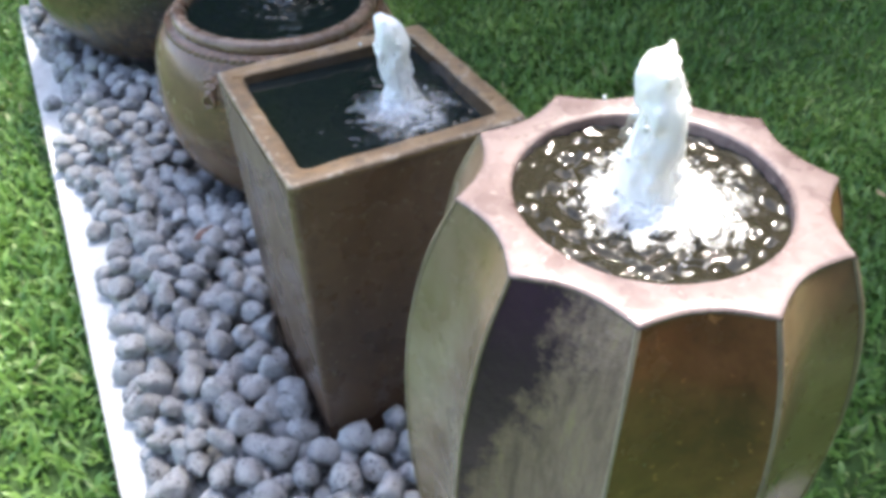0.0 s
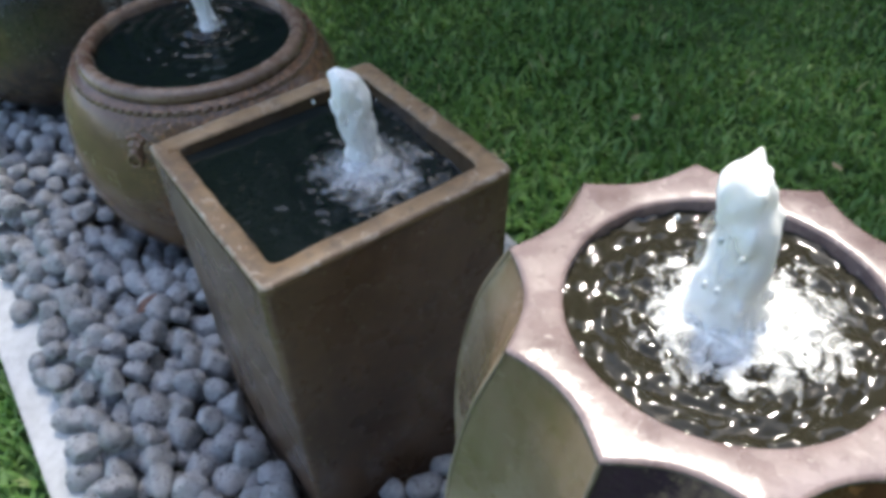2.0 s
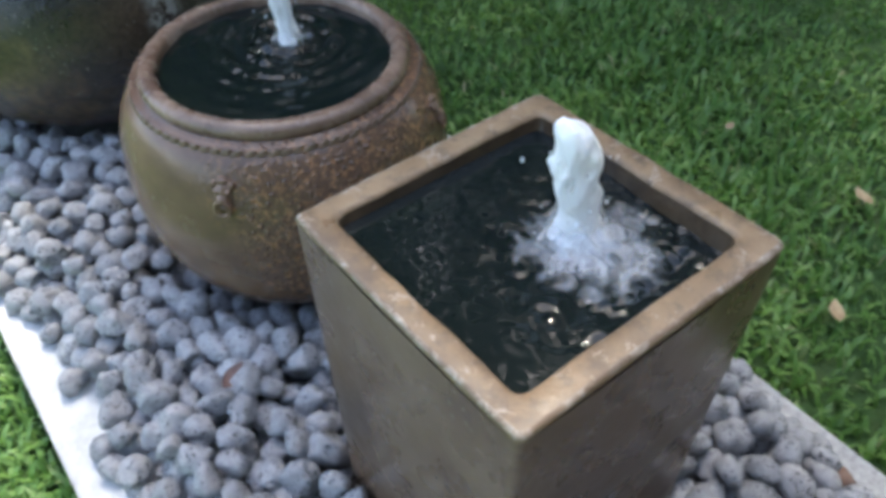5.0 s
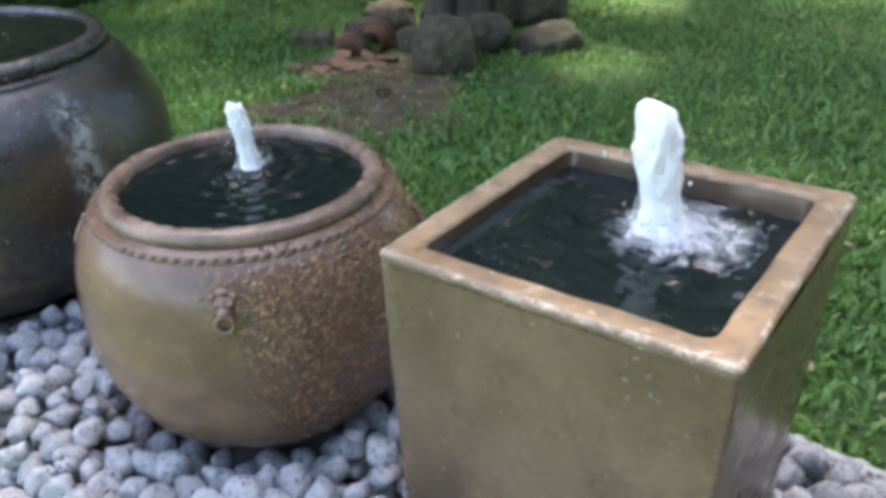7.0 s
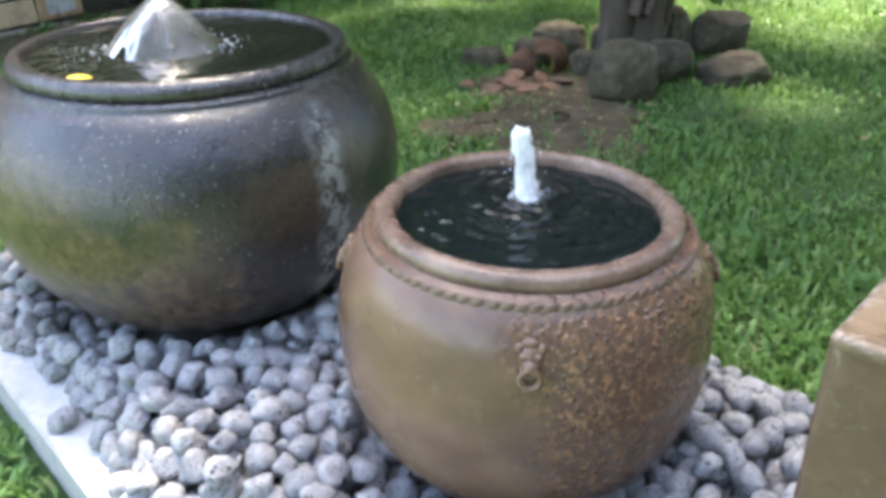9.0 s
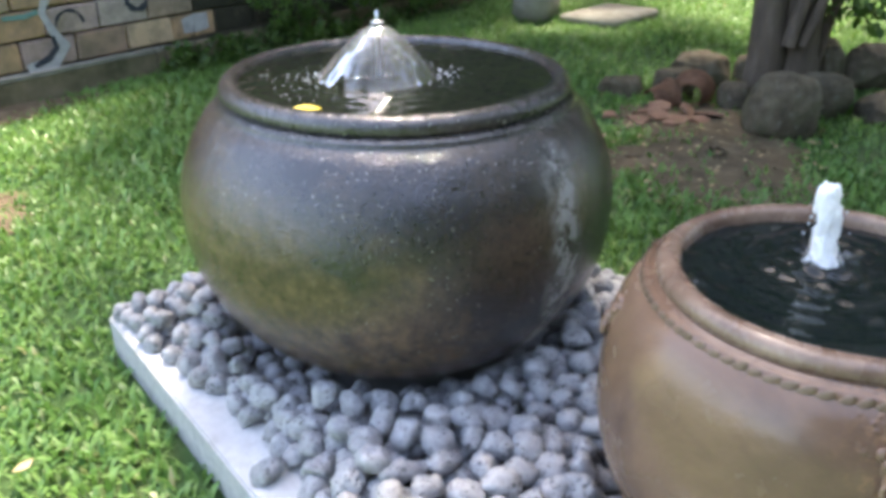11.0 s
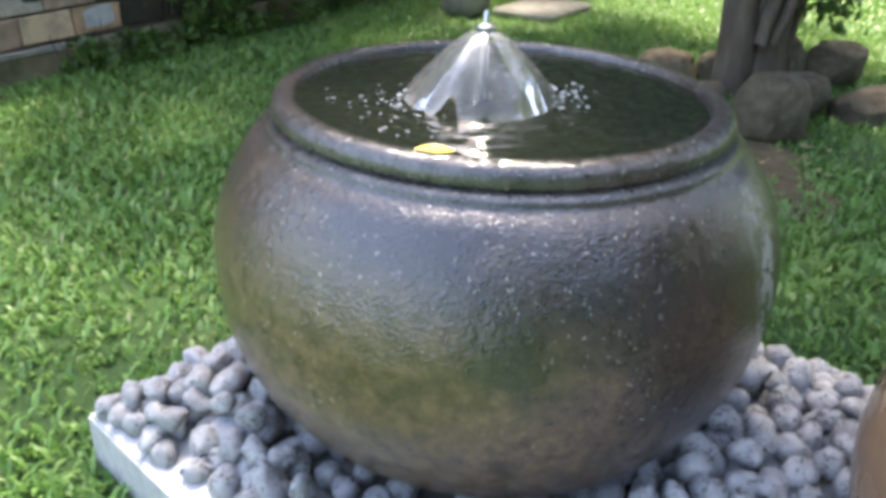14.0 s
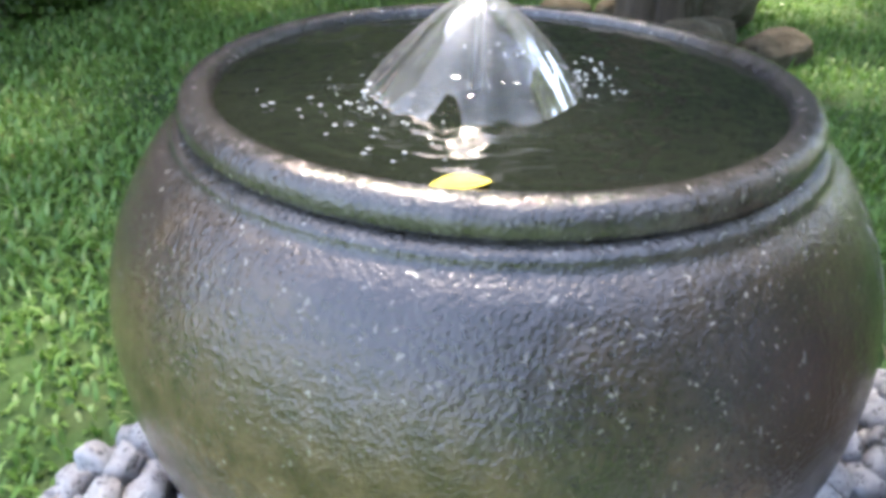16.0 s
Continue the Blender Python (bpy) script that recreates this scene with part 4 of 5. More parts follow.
def water_bell():
    """A clear skirt of falling water, torn open by a small arch on the side of the lawn, with a white stem inside."""
    e = empty("water_bell", BX_NOZ, BY_NOZ, BZ - 0.012)
    top = 0.112
    bm = bmesh.new()
    uv = bm.loops.layers.uv.new("flow")
    n, rings = 180, 30
    rows = []
    reach = []
    for j in range(n):
        a = 360.0 * j / n
        tear = 0.0
        for mid, half, high in ((195, 7.5, 0.19), (222, 5, 0.04)):
            q = (a - mid) / half
            if abs(q) < 1:
                tear = max(tear, high * (1 - q * q) ** 0.5)
        reach.append(1.0 - tear * (1 + 0.12 * noise.noise((a * 0.13, 0, 2.0))))
    for i in range(rings + 1):
        row = []
        for j in range(n):
            a = 2 * math.pi * j / n
            t = i / rings * reach[j]
            ca, sa = math.cos(a), math.sin(a)
            r = 0.009 + 0.122 * t ** 0.9
            z = top * (1 - t ** 1.3)
            k = 1 + 0.1 * t * noise.noise((ca * 1.3, sa * 1.3, 0.3)) + 0.03 * t * noise.noise((ca * 6, sa * 6, t * 3))
            row.append(bm.verts.new((r * k * ca, r * k * sa, z + 0.003 * t * noise.noise((ca * 5, sa * 5, t * 5)))))
        rows.append(row)
    for i in range(rings):
        for j in range(n):
            f = bm.faces.new((rows[i][j], rows[i][(j + 1) % n], rows[i + 1][(j + 1) % n], rows[i + 1][j]))
            for lp, (uu, vv) in zip(f.loops, ((j, i), (j + 1, i), (j + 1, i + 1), (j, i + 1))):
                lp[uv].uv = (uu / n, vv / rings)
    part("sheet", bm, M_BELL, e)
    bm = bmesh.new()
    lathe([(0.005, top + 0.004), (0.0075, top * 0.6), (0.011, 0.02), (0.016, 0.0)], 24, bm=bm)
    for v in bm.verts:
        v.co.x *= 1 + 0.3 * noise.noise((v.co.z * 60, 0, 1))
    part("stem", bm, M_MIST, e, "white water running down the nozzle")
    bm = disc(0.185, 140, 60)
    for v in bm.verts:
        d = math.hypot(v.co.x, v.co.y)
        v.co.z = 0.004 + 0.006 * math.exp(-((d - 0.135) / 0.014) ** 2) * max(0.0, 0.3 + noise.noise((v.co.x * 40, v.co.y * 40, 6.0))) + 0.002 * noise.noise((v.co.x * 90, v.co.y * 90, 1.0))
    part("foam", bm, M_FROTH_BELL, e, "ragged ring of foam where the bell meets the pool")
    rnd = random.Random(5)
    for i in range(70):
        bm = bmesh.new()
        side = rnd.choice((150, 150, 305, 330, 20))
        a, d = radians(rnd.gauss(side, 16)), 0.128 + abs(rnd.gauss(0.0, 0.03))
        s = rnd.uniform(0.0007, 0.002)
        bmesh.ops.create_icosphere(bm, subdivisions=1, radius=s, matrix=Matrix.Translation((d * math.cos(a), d * math.sin(a), rnd.uniform(0.002, 0.022) * rnd.random())) @ Matrix.Diagonal((1.4, 1.4, 1.0, 1)))
        part("droplet", bm, M_DROP, e)
    for i in range(34):
        bm = bmesh.new()
        a, d = radians(rnd.gauss(165, 24)), rnd.uniform(0.15, 0.27)
        if rnd.random() < 0.35:
            a, d = radians(rnd.gauss(335, 14)), rnd.uniform(0.14, 0.21)
        blob(bm, (0, 0, 0), (rnd.uniform(0.0015, 0.0045), rnd.uniform(0.001, 0.002), 0.0008), 8, 5)
        fl = part("fleck", bm, M_DROP, e)
        fl.matrix_basis = pose(d * math.cos(a), d * math.sin(a), 0.0035, 0, 0, rnd.uniform(90, 150))
    return tagged(e, "clear bell of falling water round the nozzle in the large bowl", "water jet", "fountain water jets")


water_bell()


def leaf_mesh(length, width, curl, n=8):
    bm = bmesh.new()
    rows = []
    for i in range(n + 1):
        t = i / n
        w = width * math.sin(math.pi * min(max(t, 0.02), 0.98)) ** 0.8 / 2
        x = length * (t - 0.5)
        z = curl * (2 * t - 1) ** 2
        rows.append([bm.verts.new((x, -w, z + w * 0.35)), bm.verts.new((x, 0, z)), bm.verts.new((x, w, z + w * 0.35))])
    for a, b in zip(rows, rows[1:]):
        for s in (0, 1):
            bm.faces.new((a[s], a[s + 1], b[s + 1], b[s]))
    return bm


lf = link_mesh("floating_leaf", leaf_mesh(0.06, 0.03, 0.002), M_YELLOW)
lf.matrix_world = pose(LEAFX, LEAFY, BZ - 0.010, 2, 0, -42)
tagged(lf, "fallen bright yellow leaf afloat at the bowl's rim", "leaf")

# ---- tree and the stones round it ----
TX_, TY_ = 3.82, 3.88


def limb(bm, points, radii, n=12, seed=0.0):
    rows = []
    for i, (p, r) in enumerate(zip(points, radii)):
        p = Vector(p)
        d = (Vector(points[min(i + 1, len(points) - 1)]) - Vector(points[max(i - 1, 0)])).normalized()
        u = d.orthogonal().normalized()
        w = d.cross(u)
        rows.append([bm.verts.new(p + (u * math.cos(2 * math.pi * j / n) + w * math.sin(2 * math.pi * j / n)) * r * (1 + 0.22 * noise.noise((j * 0.9 + seed, p.z * 3, seed)))) for j in range(n)])
    for a, b in zip(rows, rows[1:]):
        bridge(bm, a, b)


def bend(a, b, k, seed, n=8):
    a, b = Vector(a), Vector(b)
    return [a.lerp(b, i / n) + k * Vector((noise.noise((seed, i * 0.45, 0)), noise.noise((seed + 9, i * 0.45, 0)), 0)) * math.sin(math.pi * min(i / n, 0.9)) for i in range(n + 1)]


def leaf_cloud(name, centres, per, size, material, parent, seed):
    """Many small folded leaves in clumps round the given centres (x, y, z, radius)."""
    rng = np.random.default_rng(seed)
    vs, fs = [], []
    for cx, cy, cz, cr in centres:
        p = rng.normal(size=(per, 3))
        p *= (rng.random((per, 1)) ** 0.45) / np.linalg.norm(p, axis=1, keepdims=True) * cr
        p[:, 2] *= 0.7
        p += (cx, cy, cz)
        d = rng.normal(size=(per, 3))
        d[:, 2] -= 0.5
        d /= np.linalg.norm(d, axis=1, keepdims=True)
        q = np.cross(d, rng.normal(size=(per, 3)))
        q /= np.linalg.norm(q, axis=1, keepdims=True)
        L = size * rng.uniform(0.6, 1.3, (per, 1))
        base = len(vs) * 4
        quad = np.stack([p, p + d * L * 0.5 + q * L * 0.28, p + d * L, p + d * L * 0.5 - q * L * 0.28], 1)
        vs.append(quad.reshape(-1, 3))
    v = np.concatenate(vs)
    n = len(v) // 4
    me = bpy.data.meshes.new(name)
    me.vertices.add(len(v))
    me.vertices.foreach_set("co", v.astype(np.float32).ravel())
    me.loops.add(n * 4)
    me.loops.foreach_set("vertex_index", np.arange(n * 4, dtype=np.int32))
    me.polygons.add(n)
    me.polygons.foreach_set("loop_start", np.arange(0, n * 4, 4, dtype=np.int32))
    me.polygons.foreach_set("loop_total", np.full(n, 4, dtype=np.int32))
    me.update(calc_edges=True)
    me.materials.append(material)
    ob = new(name, me)
    ob.parent = parent
    return ob


def tree(x0, y0, label, crown_r, crown_z, off, clumps, shoots, seed):
    e = empty("tree", x0, y0, GROUND_Z)
    bm = bmesh.new()
    limb(bm, [(0.05, -0.04, -0.1), (0.05, -0.04, 0.05), (0.05, -0.03, 0.25), (0.07, -0.02, 0.7), (0.1, 0.0, 1.3), (0.08, 0.08, 2.0), (0.1, 0.0, 2.8), (0.15, -0.1, 3.8)], [0.2, 0.165, 0.14, 0.125, 0.12, 0.11, 0.09, 0.04], 24, 1.0)
    part("trunk", bm, M_BARK, e)
    for k, (a, b, r) in enumerate((((-0.13, 0.02, -0.05), (-0.1, 0.08, 2.3), 0.105), ((-0.12, -0.1, 0.3), (0.16, -0.3, 1.3), 0.04), ((0.22, 0.0, -0.05), (0.5, 0.2, 2.4), 0.035), ((0.11, -0.12, -0.05), (0.34, -0.3, 1.9), 0.028), ((-0.05, -0.14, 0.3), (0.12, -0.35, 1.5), 0.03),
                                   ((0.0, 0.0, 2.0), (-1.3, -0.9, 3.4), 0.06), ((0.1, 0.0, 2.4), (1.2, 0.7, 3.8), 0.06), ((0.0, 0.1, 2.2), (-0.6, 1.4, 3.6), 0.055), ((0.1, 0, 2.6), (0.8, -1.3, 3.7), 0.055))):
        bm = bmesh.new()
        pts = bend(a, b, 0.12, k * 3.7)
        limb(bm, pts, [r * (1 - 0.6 * i / 8) for i in range(9)], 10, k)
        part("limb", bm, M_BARK, e)
    rnd = random.Random(seed)
    cl = []
    while len(cl) < clumps:
        x, y, z = rnd.uniform(-crown_r, crown_r), rnd.uniform(-crown_r, crown_r), rnd.uniform(-1.1, 1.1)
        q = (abs(x) ** 3.4 + abs(y) ** 3.4) / crown_r ** 3.4 + (z / 1.1) ** 2
        if q < 1:
            cl.append((x + off[0], y + off[1], crown_z + z - 0.35 * (x * x + y * y) / crown_r ** 2, rnd.uniform(0.3, 0.55)))
    part_crown = leaf_cloud("crown", cl, 120, 0.14, M_LEAF, e, 4)
    part_crown["label"] = "leafy green crown"
    if not shoots:
        return tagged(e, label, "tree")
    low = [(0.22, -0.2, 0.5, 0.13), (0.33, -0.27, 0.6, 0.15), (0.42, -0.3, 0.45, 0.12), (0.3, -0.2, 0.75, 0.15), (0.48, -0.34, 0.7, 0.14), (0.35, -0.28, 0.95, 0.2), (0.55, -0.1, 1.0, 0.22), (0.3, -0.1, 1.15, 0.2), (0.65, 0.1, 1.2, 0.25), (0.15, -0.35, 1.2, 0.18), (0.45, -0.25, 1.35, 0.3), (-0.2, -0.2, 1.45, 0.2)]
    sh = leaf_cloud("low_shoots", low, 60, 0.075, M_LEAF, e, 6)
    sh["label"] = "low leafy shoots beside the trunk"
    return tagged(e, label, "tree")


tree(TX_, TY_, "garden tree with grey-brown bark and several stems", 3.0, 4.0, (0.29, -0.02), 250, True, 21)
# This second tree is out of view, added so its crown shades the wall.
tree(3.6, 9.2, "unseen leafy tree added behind the garden wall to shade it", 2.9, 4.0, (0.5, -0.9), 240, False, 5)


def rock(x, y, z, size, seed, rz, label, tilt=0.0):
    """A blocky field stone: a swollen cube with a few knocked-off faces and a rough skin."""
    bm = bmesh.new()
    bmesh.ops.create_icosphere(bm, subdivisions=5, radius=1.0)
    rnd = random.Random(int(seed * 17))
    cuts = [(Vector((rnd.gauss(0, 1), rnd.gauss(0, 1), rnd.gauss(0, 0.8))).normalized(), rnd.uniform(0.84, 1.02)) for _ in range(9)]
    for v in bm.verts:
        p = v.co.copy()
        p /= (abs(p.x) ** 3.4 + abs(p.y) ** 3.4 + abs(p.z) ** 3.4) ** (1 / 3.4)
        for n, dist in cuts:
            over = p.dot(n) - dist
            if over > 0:
                p -= n * over * 0.85
        k = 1 + 0.1 * noise.noise(p * 1.1 + Vector((seed, 0, 0))) + 0.05 * noise.noise(p * 3.0 + Vector((0, seed, 0))) + 0.022 * noise.noise(p * 8 + Vector((0, seed, 0)))
        v.co = Vector((p.x * size[0], p.y * size[1], p.z * size[2])) * k
    ob = link_mesh("stone", bm, M_ROCK)
    ob.matrix_world = pose(x, y, z, tilt, 0, rz)
    return tagged(ob, label, "stone", "stones round the tree")


G = GROUND_Z
rock(3.17, 3.47, G + 0.13, (0.165, 0.13, 0.17), 1.0, -40, "large squarish grey-brown field stone on bare soil before the tree", 6)
rock(3.60, 3.50, G + 0.10, (0.15, 0.11, 0.125), 2.0, -32, "squarish grey-brown field stone beside the largest one")
rock(3.87, 3.22, G + 0.05, (0.2, 0.13, 0.105), 3.0, -38, "low broad dark field stone half sunk in grass", 4)
rock(4.15, 3.78, G + 0.15, (0.1, 0.09, 0.14), 4.0, -20, "dark upright field stone behind the trunk", -8)
rock(4.38, 3.60, G + 0.13, (0.18, 0.12, 0.125), 4.6, -38, "dark rounded field stone at the back of the tree ring", 5)
rock(3.36, 4.22, G + 0.07, (0.12, 0.1, 0.085), 5.0, -20, "dark mossy field stone beside broken terracotta")
rock(3.62, 4.24, G + 0.10, (0.165, 0.11, 0.1), 6.0, -42, "rounded dark grey field stone behind the terracotta", 10)
rock(3.14, 4.42, G + 0.04, (0.13, 0.1, 0.07), 7.0, -30, "low mossy field stone sunk in the lawn")
rock(3.86, 4.06, G + 0.09, (0.1, 0.09, 0.1), 8.0, -60, "small dark field stone wedged against the tree trunk")
rock(3.38, 3.86, G + 0.06, (0.11, 0.08, 0.085), 9.0, 20, "small dark field stone between terracotta and trunk")


def broken_pot(x, y, z, rot, size, label):
    e = empty("broken_pot", x, y, z)
    bm = bmesh.new()
    rows = []
    for i in range(13):
        t = i / 12
        r = size * (0.6 + 0.4 * t + (0.08 if t > 0.85 else 0.0))
        rows.append([bm.verts.new((r * math.cos(a), r * math.sin(a), size * 1.7 * t)) for a in np.linspace(0.4, 5.2 + 0.5 * math.sin(i * 1.7 + size * 60), 30)])
    for a, b in zip(rows, rows[1:]):
        for s in range(29):
            bm.faces.new((a[s], a[s + 1], b[s + 1], b[s]))
    bmesh.ops.solidify(bm, geom=bm.faces[:], thickness=0.011)
    body = part("shell", bm, M_TERRA, e)
    body.rotation_euler = rot
    return tagged(e, label, "pot", "terracotta shards")


broken_pot(3.14, 3.97, G + 0.085, (radians(92), 0.1, radians(118)), 0.105, "broken orange terracotta pot lying against a stone")
broken_pot(2.97, 4.10, G + 0.07, (radians(86), 0.2, radians(75)), 0.085, "broken terracotta pot lying with its dark mouth outwards")


def shard(x, y, z, sx, sy, rz, tilt):
    bm = bmesh.new()
    pts = [(math.cos(a) * sx * random.uniform(0.6, 1.25), math.sin(a) * sy * random.uniform(0.6, 1.25)) for a in np.linspace(0, 2 * math.pi, 7)[:-1]]
    def sag(px_, py_):
        return 0.035 - 4.5 * py_ * py_ - 0.6 * px_ * px_
    rings = []
    for grow, lift in ((0.5, 0.012), (1.0, 0.012), (1.0, 0.0), (0.5, 0.0)):
        rings.append([bm.verts.new((px_ * grow, py_ * grow, sag(px_ * grow, py_ * grow) + lift)) for px_, py_ in pts])
    for a, b in zip(rings, rings[1:]):
        bridge(bm, a, b)
    bm.faces.new(rings[0])
    bm.faces.new(rings[-1])
    bmesh.ops.recalc_face_normals(bm, faces=bm.faces[:])
    ob = link_mesh("terracotta_shard", bm, M_TERRA, False)
    ob.matrix_world = pose(x, y, z, tilt, 0, rz)
    return tagged(ob, "curved broken terracotta shard on the soil", "shard", "terracotta shards")


for q in ((2.9, 3.88, G + 0.0, 0.075, 0.06, -45, 12), (2.76, 3.98, G + 0.0, 0.07, 0.055, -70, 8), (2.86, 4.04, G + 0.005, 0.08, 0.06, 10, -16), (2.99, 3.79, G + 0.0, 0.065, 0.05, -15, 10), (2.69, 4.12, G + 0.0, 0.06, 0.045, 40, 5), (3.02, 3.9, G + 0.02, 0.09, 0.065, 30, 40), (2.84, 3.94, G + 0.02, 0.085, 0.06, -20, 22), (3.06, 3.76, G + 0.015, 0.075, 0.06, -60, -30), (2.93, 3.98, G + 0.035, 0.075, 0.05, 75, -28), (2.81, 3.84, G + 0.0, 0.05, 0.04, 100, 6)):
    shard(*q)


def soil_patch(x, y, rx, ry, rz, seed, z=0.012):
    bm = bmesh.new()
    n, rings = 40, 12
    c = bm.verts.new((0, 0, 0.006))
    prev = None
    for i in range(1, rings + 1):
        t = i / rings
        row = []
        for j in range(n):
            a = 2 * math.pi * j / n
            k = 1 + 0.35 * noise.noise((math.cos(a) * 1.5 + seed, math.sin(a) * 1.5, 0)) + 0.12 * noise.noise((math.cos(a) * 5 + seed, math.sin(a) * 5, 1))
            px_, py_ = rx * t * k * math.cos(a), ry * t * k * math.sin(a)
            row.append(bm.verts.new((px_, py_, (1 - t ** 2) * 0.012 + 0.010 * noise.noise((px_ * 7, py_ * 7, seed)) * (1 - t) - 0.02 * t ** 8)))
        if prev:
            bridge(bm, prev, row)
        else:
            for j in range(n):
                bm.faces.new((c, row[j], row[(j + 1) % n]))
        prev = row
    ob = link_mesh("soil_patch", bm, M_SOIL)
    ob.matrix_world = pose(x, y, ground_z(x, y) + z, 0, 0, rz)
    return tagged(ob, "bare trodden brown soil showing through the lawn", "soil", kind="structure")


SOIL = [(2.66, 3.46, 0.68, 0.44, 35, 2.0), (3.02, 3.86, 0.56, 0.36, -40, 3.0), (2.32, 3.66, 0.4, 0.24, -30, 6.0), (-0.22, 4.78, 0.36, 0.27, 20, 5.0), (0.1, 6.15, 0.9, 0.16, 14, 8.0)]
for q in SOIL:
    soil_patch(*q)

# ---- garden wall ----
WALL_A, WALL_O = 15.0, (-1.6, 5.86)
BW, BH, GAP = 0.33, 0.16, 0.013


def wall():
    w = empty("wall_north", WALL_O[0], WALL_O[1], GROUND_Z, WALL_A)
    bm = bmesh.new()
    bmesh.ops.create_cube(bm, size=1.0)
    for v in bm.verts:
        v.co = Vector(((v.co.x + 0.5) * 7.6, 0.03 + (v.co.y + 0.5) * 0.2, (v.co.z + 0.5) * 1.9 - 0.1))
    part("core", bm, M_MORTAR, w, "dark mortar", False)
    bm = bmesh.new()
    bmesh.ops.create_cube(bm, size=1.0)
    for v in bm.verts:
        v.co = Vector(((v.co.x + 0.5) * 7.6, -0.05 + (v.co.y + 0.5) * 0.2, (v.co.z + 0.5) * 0.24 - 0.1))
    bmesh.ops.bevel(bm, geom=bm.edges[:], offset=0.01, segments=2, affect="EDGES")
    part("footing", bm, M_FOOT, w, "mossy concrete footing", False)
    bm = bmesh.new()
    bmesh.ops.create_cube(bm, size=1.0)
    for v in bm.verts:
        v.co = Vector(((v.co.x + 0.5) * 1.15 + 1.9, -0.055 + (v.co.y + 0.5) * 0.06, 0.138 + (v.co.z + 0.5) * 0.022))
    bmesh.ops.subdivide_edges(bm, edges=bm.edges[:], cuts=8, use_grid_fill=True)
    for v in bm.verts:
        v.co += 0.008 * noise.noise_vector(v.co * 9)
    part("ledge", bm, M_PALE, w, "pale broken mortar ledge", False)
    protos = []
    rnd = random.Random(8)
    for k in range(6):
        for paint in (M_BLOCK, M_MOSSY_SHADE):
            bm = bmesh.new()
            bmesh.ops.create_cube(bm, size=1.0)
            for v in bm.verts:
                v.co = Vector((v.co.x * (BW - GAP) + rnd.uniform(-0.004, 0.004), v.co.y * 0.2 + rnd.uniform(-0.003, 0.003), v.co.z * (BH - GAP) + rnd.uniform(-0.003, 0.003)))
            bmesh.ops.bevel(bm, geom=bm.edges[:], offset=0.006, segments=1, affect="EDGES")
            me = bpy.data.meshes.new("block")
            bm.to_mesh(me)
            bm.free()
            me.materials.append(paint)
            protos.append(me)
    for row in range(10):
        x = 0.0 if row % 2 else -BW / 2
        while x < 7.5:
            # Past this point blocks take the mossy copy, darkened for the shade there.
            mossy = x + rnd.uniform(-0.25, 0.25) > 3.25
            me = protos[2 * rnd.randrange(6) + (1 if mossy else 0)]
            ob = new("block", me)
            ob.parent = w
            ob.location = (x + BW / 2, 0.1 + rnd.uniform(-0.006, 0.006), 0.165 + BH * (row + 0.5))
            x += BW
    return tagged(w, "garden wall of tan and orange painted blocks with faded mural", "wall", kind="structure")


w_north = wall()


def stroke(pts, width, material, name, parent, y=-0.008):
    """A flat painted stroke that lies on the wall's face."""
    bm = bmesh.new()
    rows = []
    for i, (x, z) in enumerate(pts):
        a, b = Vector(pts[max(i - 1, 0)]), Vector(pts[min(i + 1, len(pts) - 1)])
        d = (b - a).normalized()
        nrm = Vector((-d.y, d.x)) * width * (0.75 + 0.25 * math.sin(i * 1.3)) / 2
        rows.append((bm.verts.new((x - nrm.x, y, z - nrm.y)), bm.verts.new((x + nrm.x, y, z + nrm.y))))
    for a, b in zip(rows, rows[1:]):
        bm.faces.new((a[0], a[1], b[1], b[0]))
    return part(name, bm, material, parent, "", False)


def arc(cx, cz, r, a0, a1, n=14):
    return [(cx + r * math.cos(radians(a0 + (a1 - a0) * i / n)), cz + r * math.sin(radians(a0 + (a1 - a0) * i / n))) for i in range(n + 1)]


stroke([(2.16, 0.175), (2.32, 0.19), (2.40, 0.27), (2.34, 0.36), (2.30, 0.46), (2.36, 0.58)], 0.075, M_PAINTBLUE, "mural_band", w_north, -0.0085)
stroke(arc(2.45, 0.37, 0.085, 5, 175), 0.022, M_PAINTBLACK, "mural_line", w_north, -0.011)
stroke([(2.20, 0.185), (2.29, 0.215), (2.345, 0.265), (2.335, 0.33)], 0.04, M_PAINTBLACK, "mural_line", w_north, -0.011)
stroke(arc(2.9, 0.47, 0.07, 150, 340), 0.045, M_PAINTBLACK, "mural_line", w_north, -0.011)
stroke([(2.82, 0.43), (2.86, 0.52), (2.93, 0.55)], 0.03, M_PAINTBLACK, "mural_line", w_north, -0.0115)
stroke([(3.2, 0.25), (3.3, 0.26), (3.4, 0.265)], 0.12, M_PAINTBLUE, "mural_band", w_north, -0.0085)
stroke([(2.08, 0.46), (2.2, 0.455), (2.28, 0.47)], 0.03, M_PAINTTEAL, "mural_band", w_north, -0.0085)
stroke([(1.5, 0.3), (1.62, 0.42), (1.6, 0.6)], 0.05, M_PAINTBLUE, "mural_band", w_north, -0.0085)


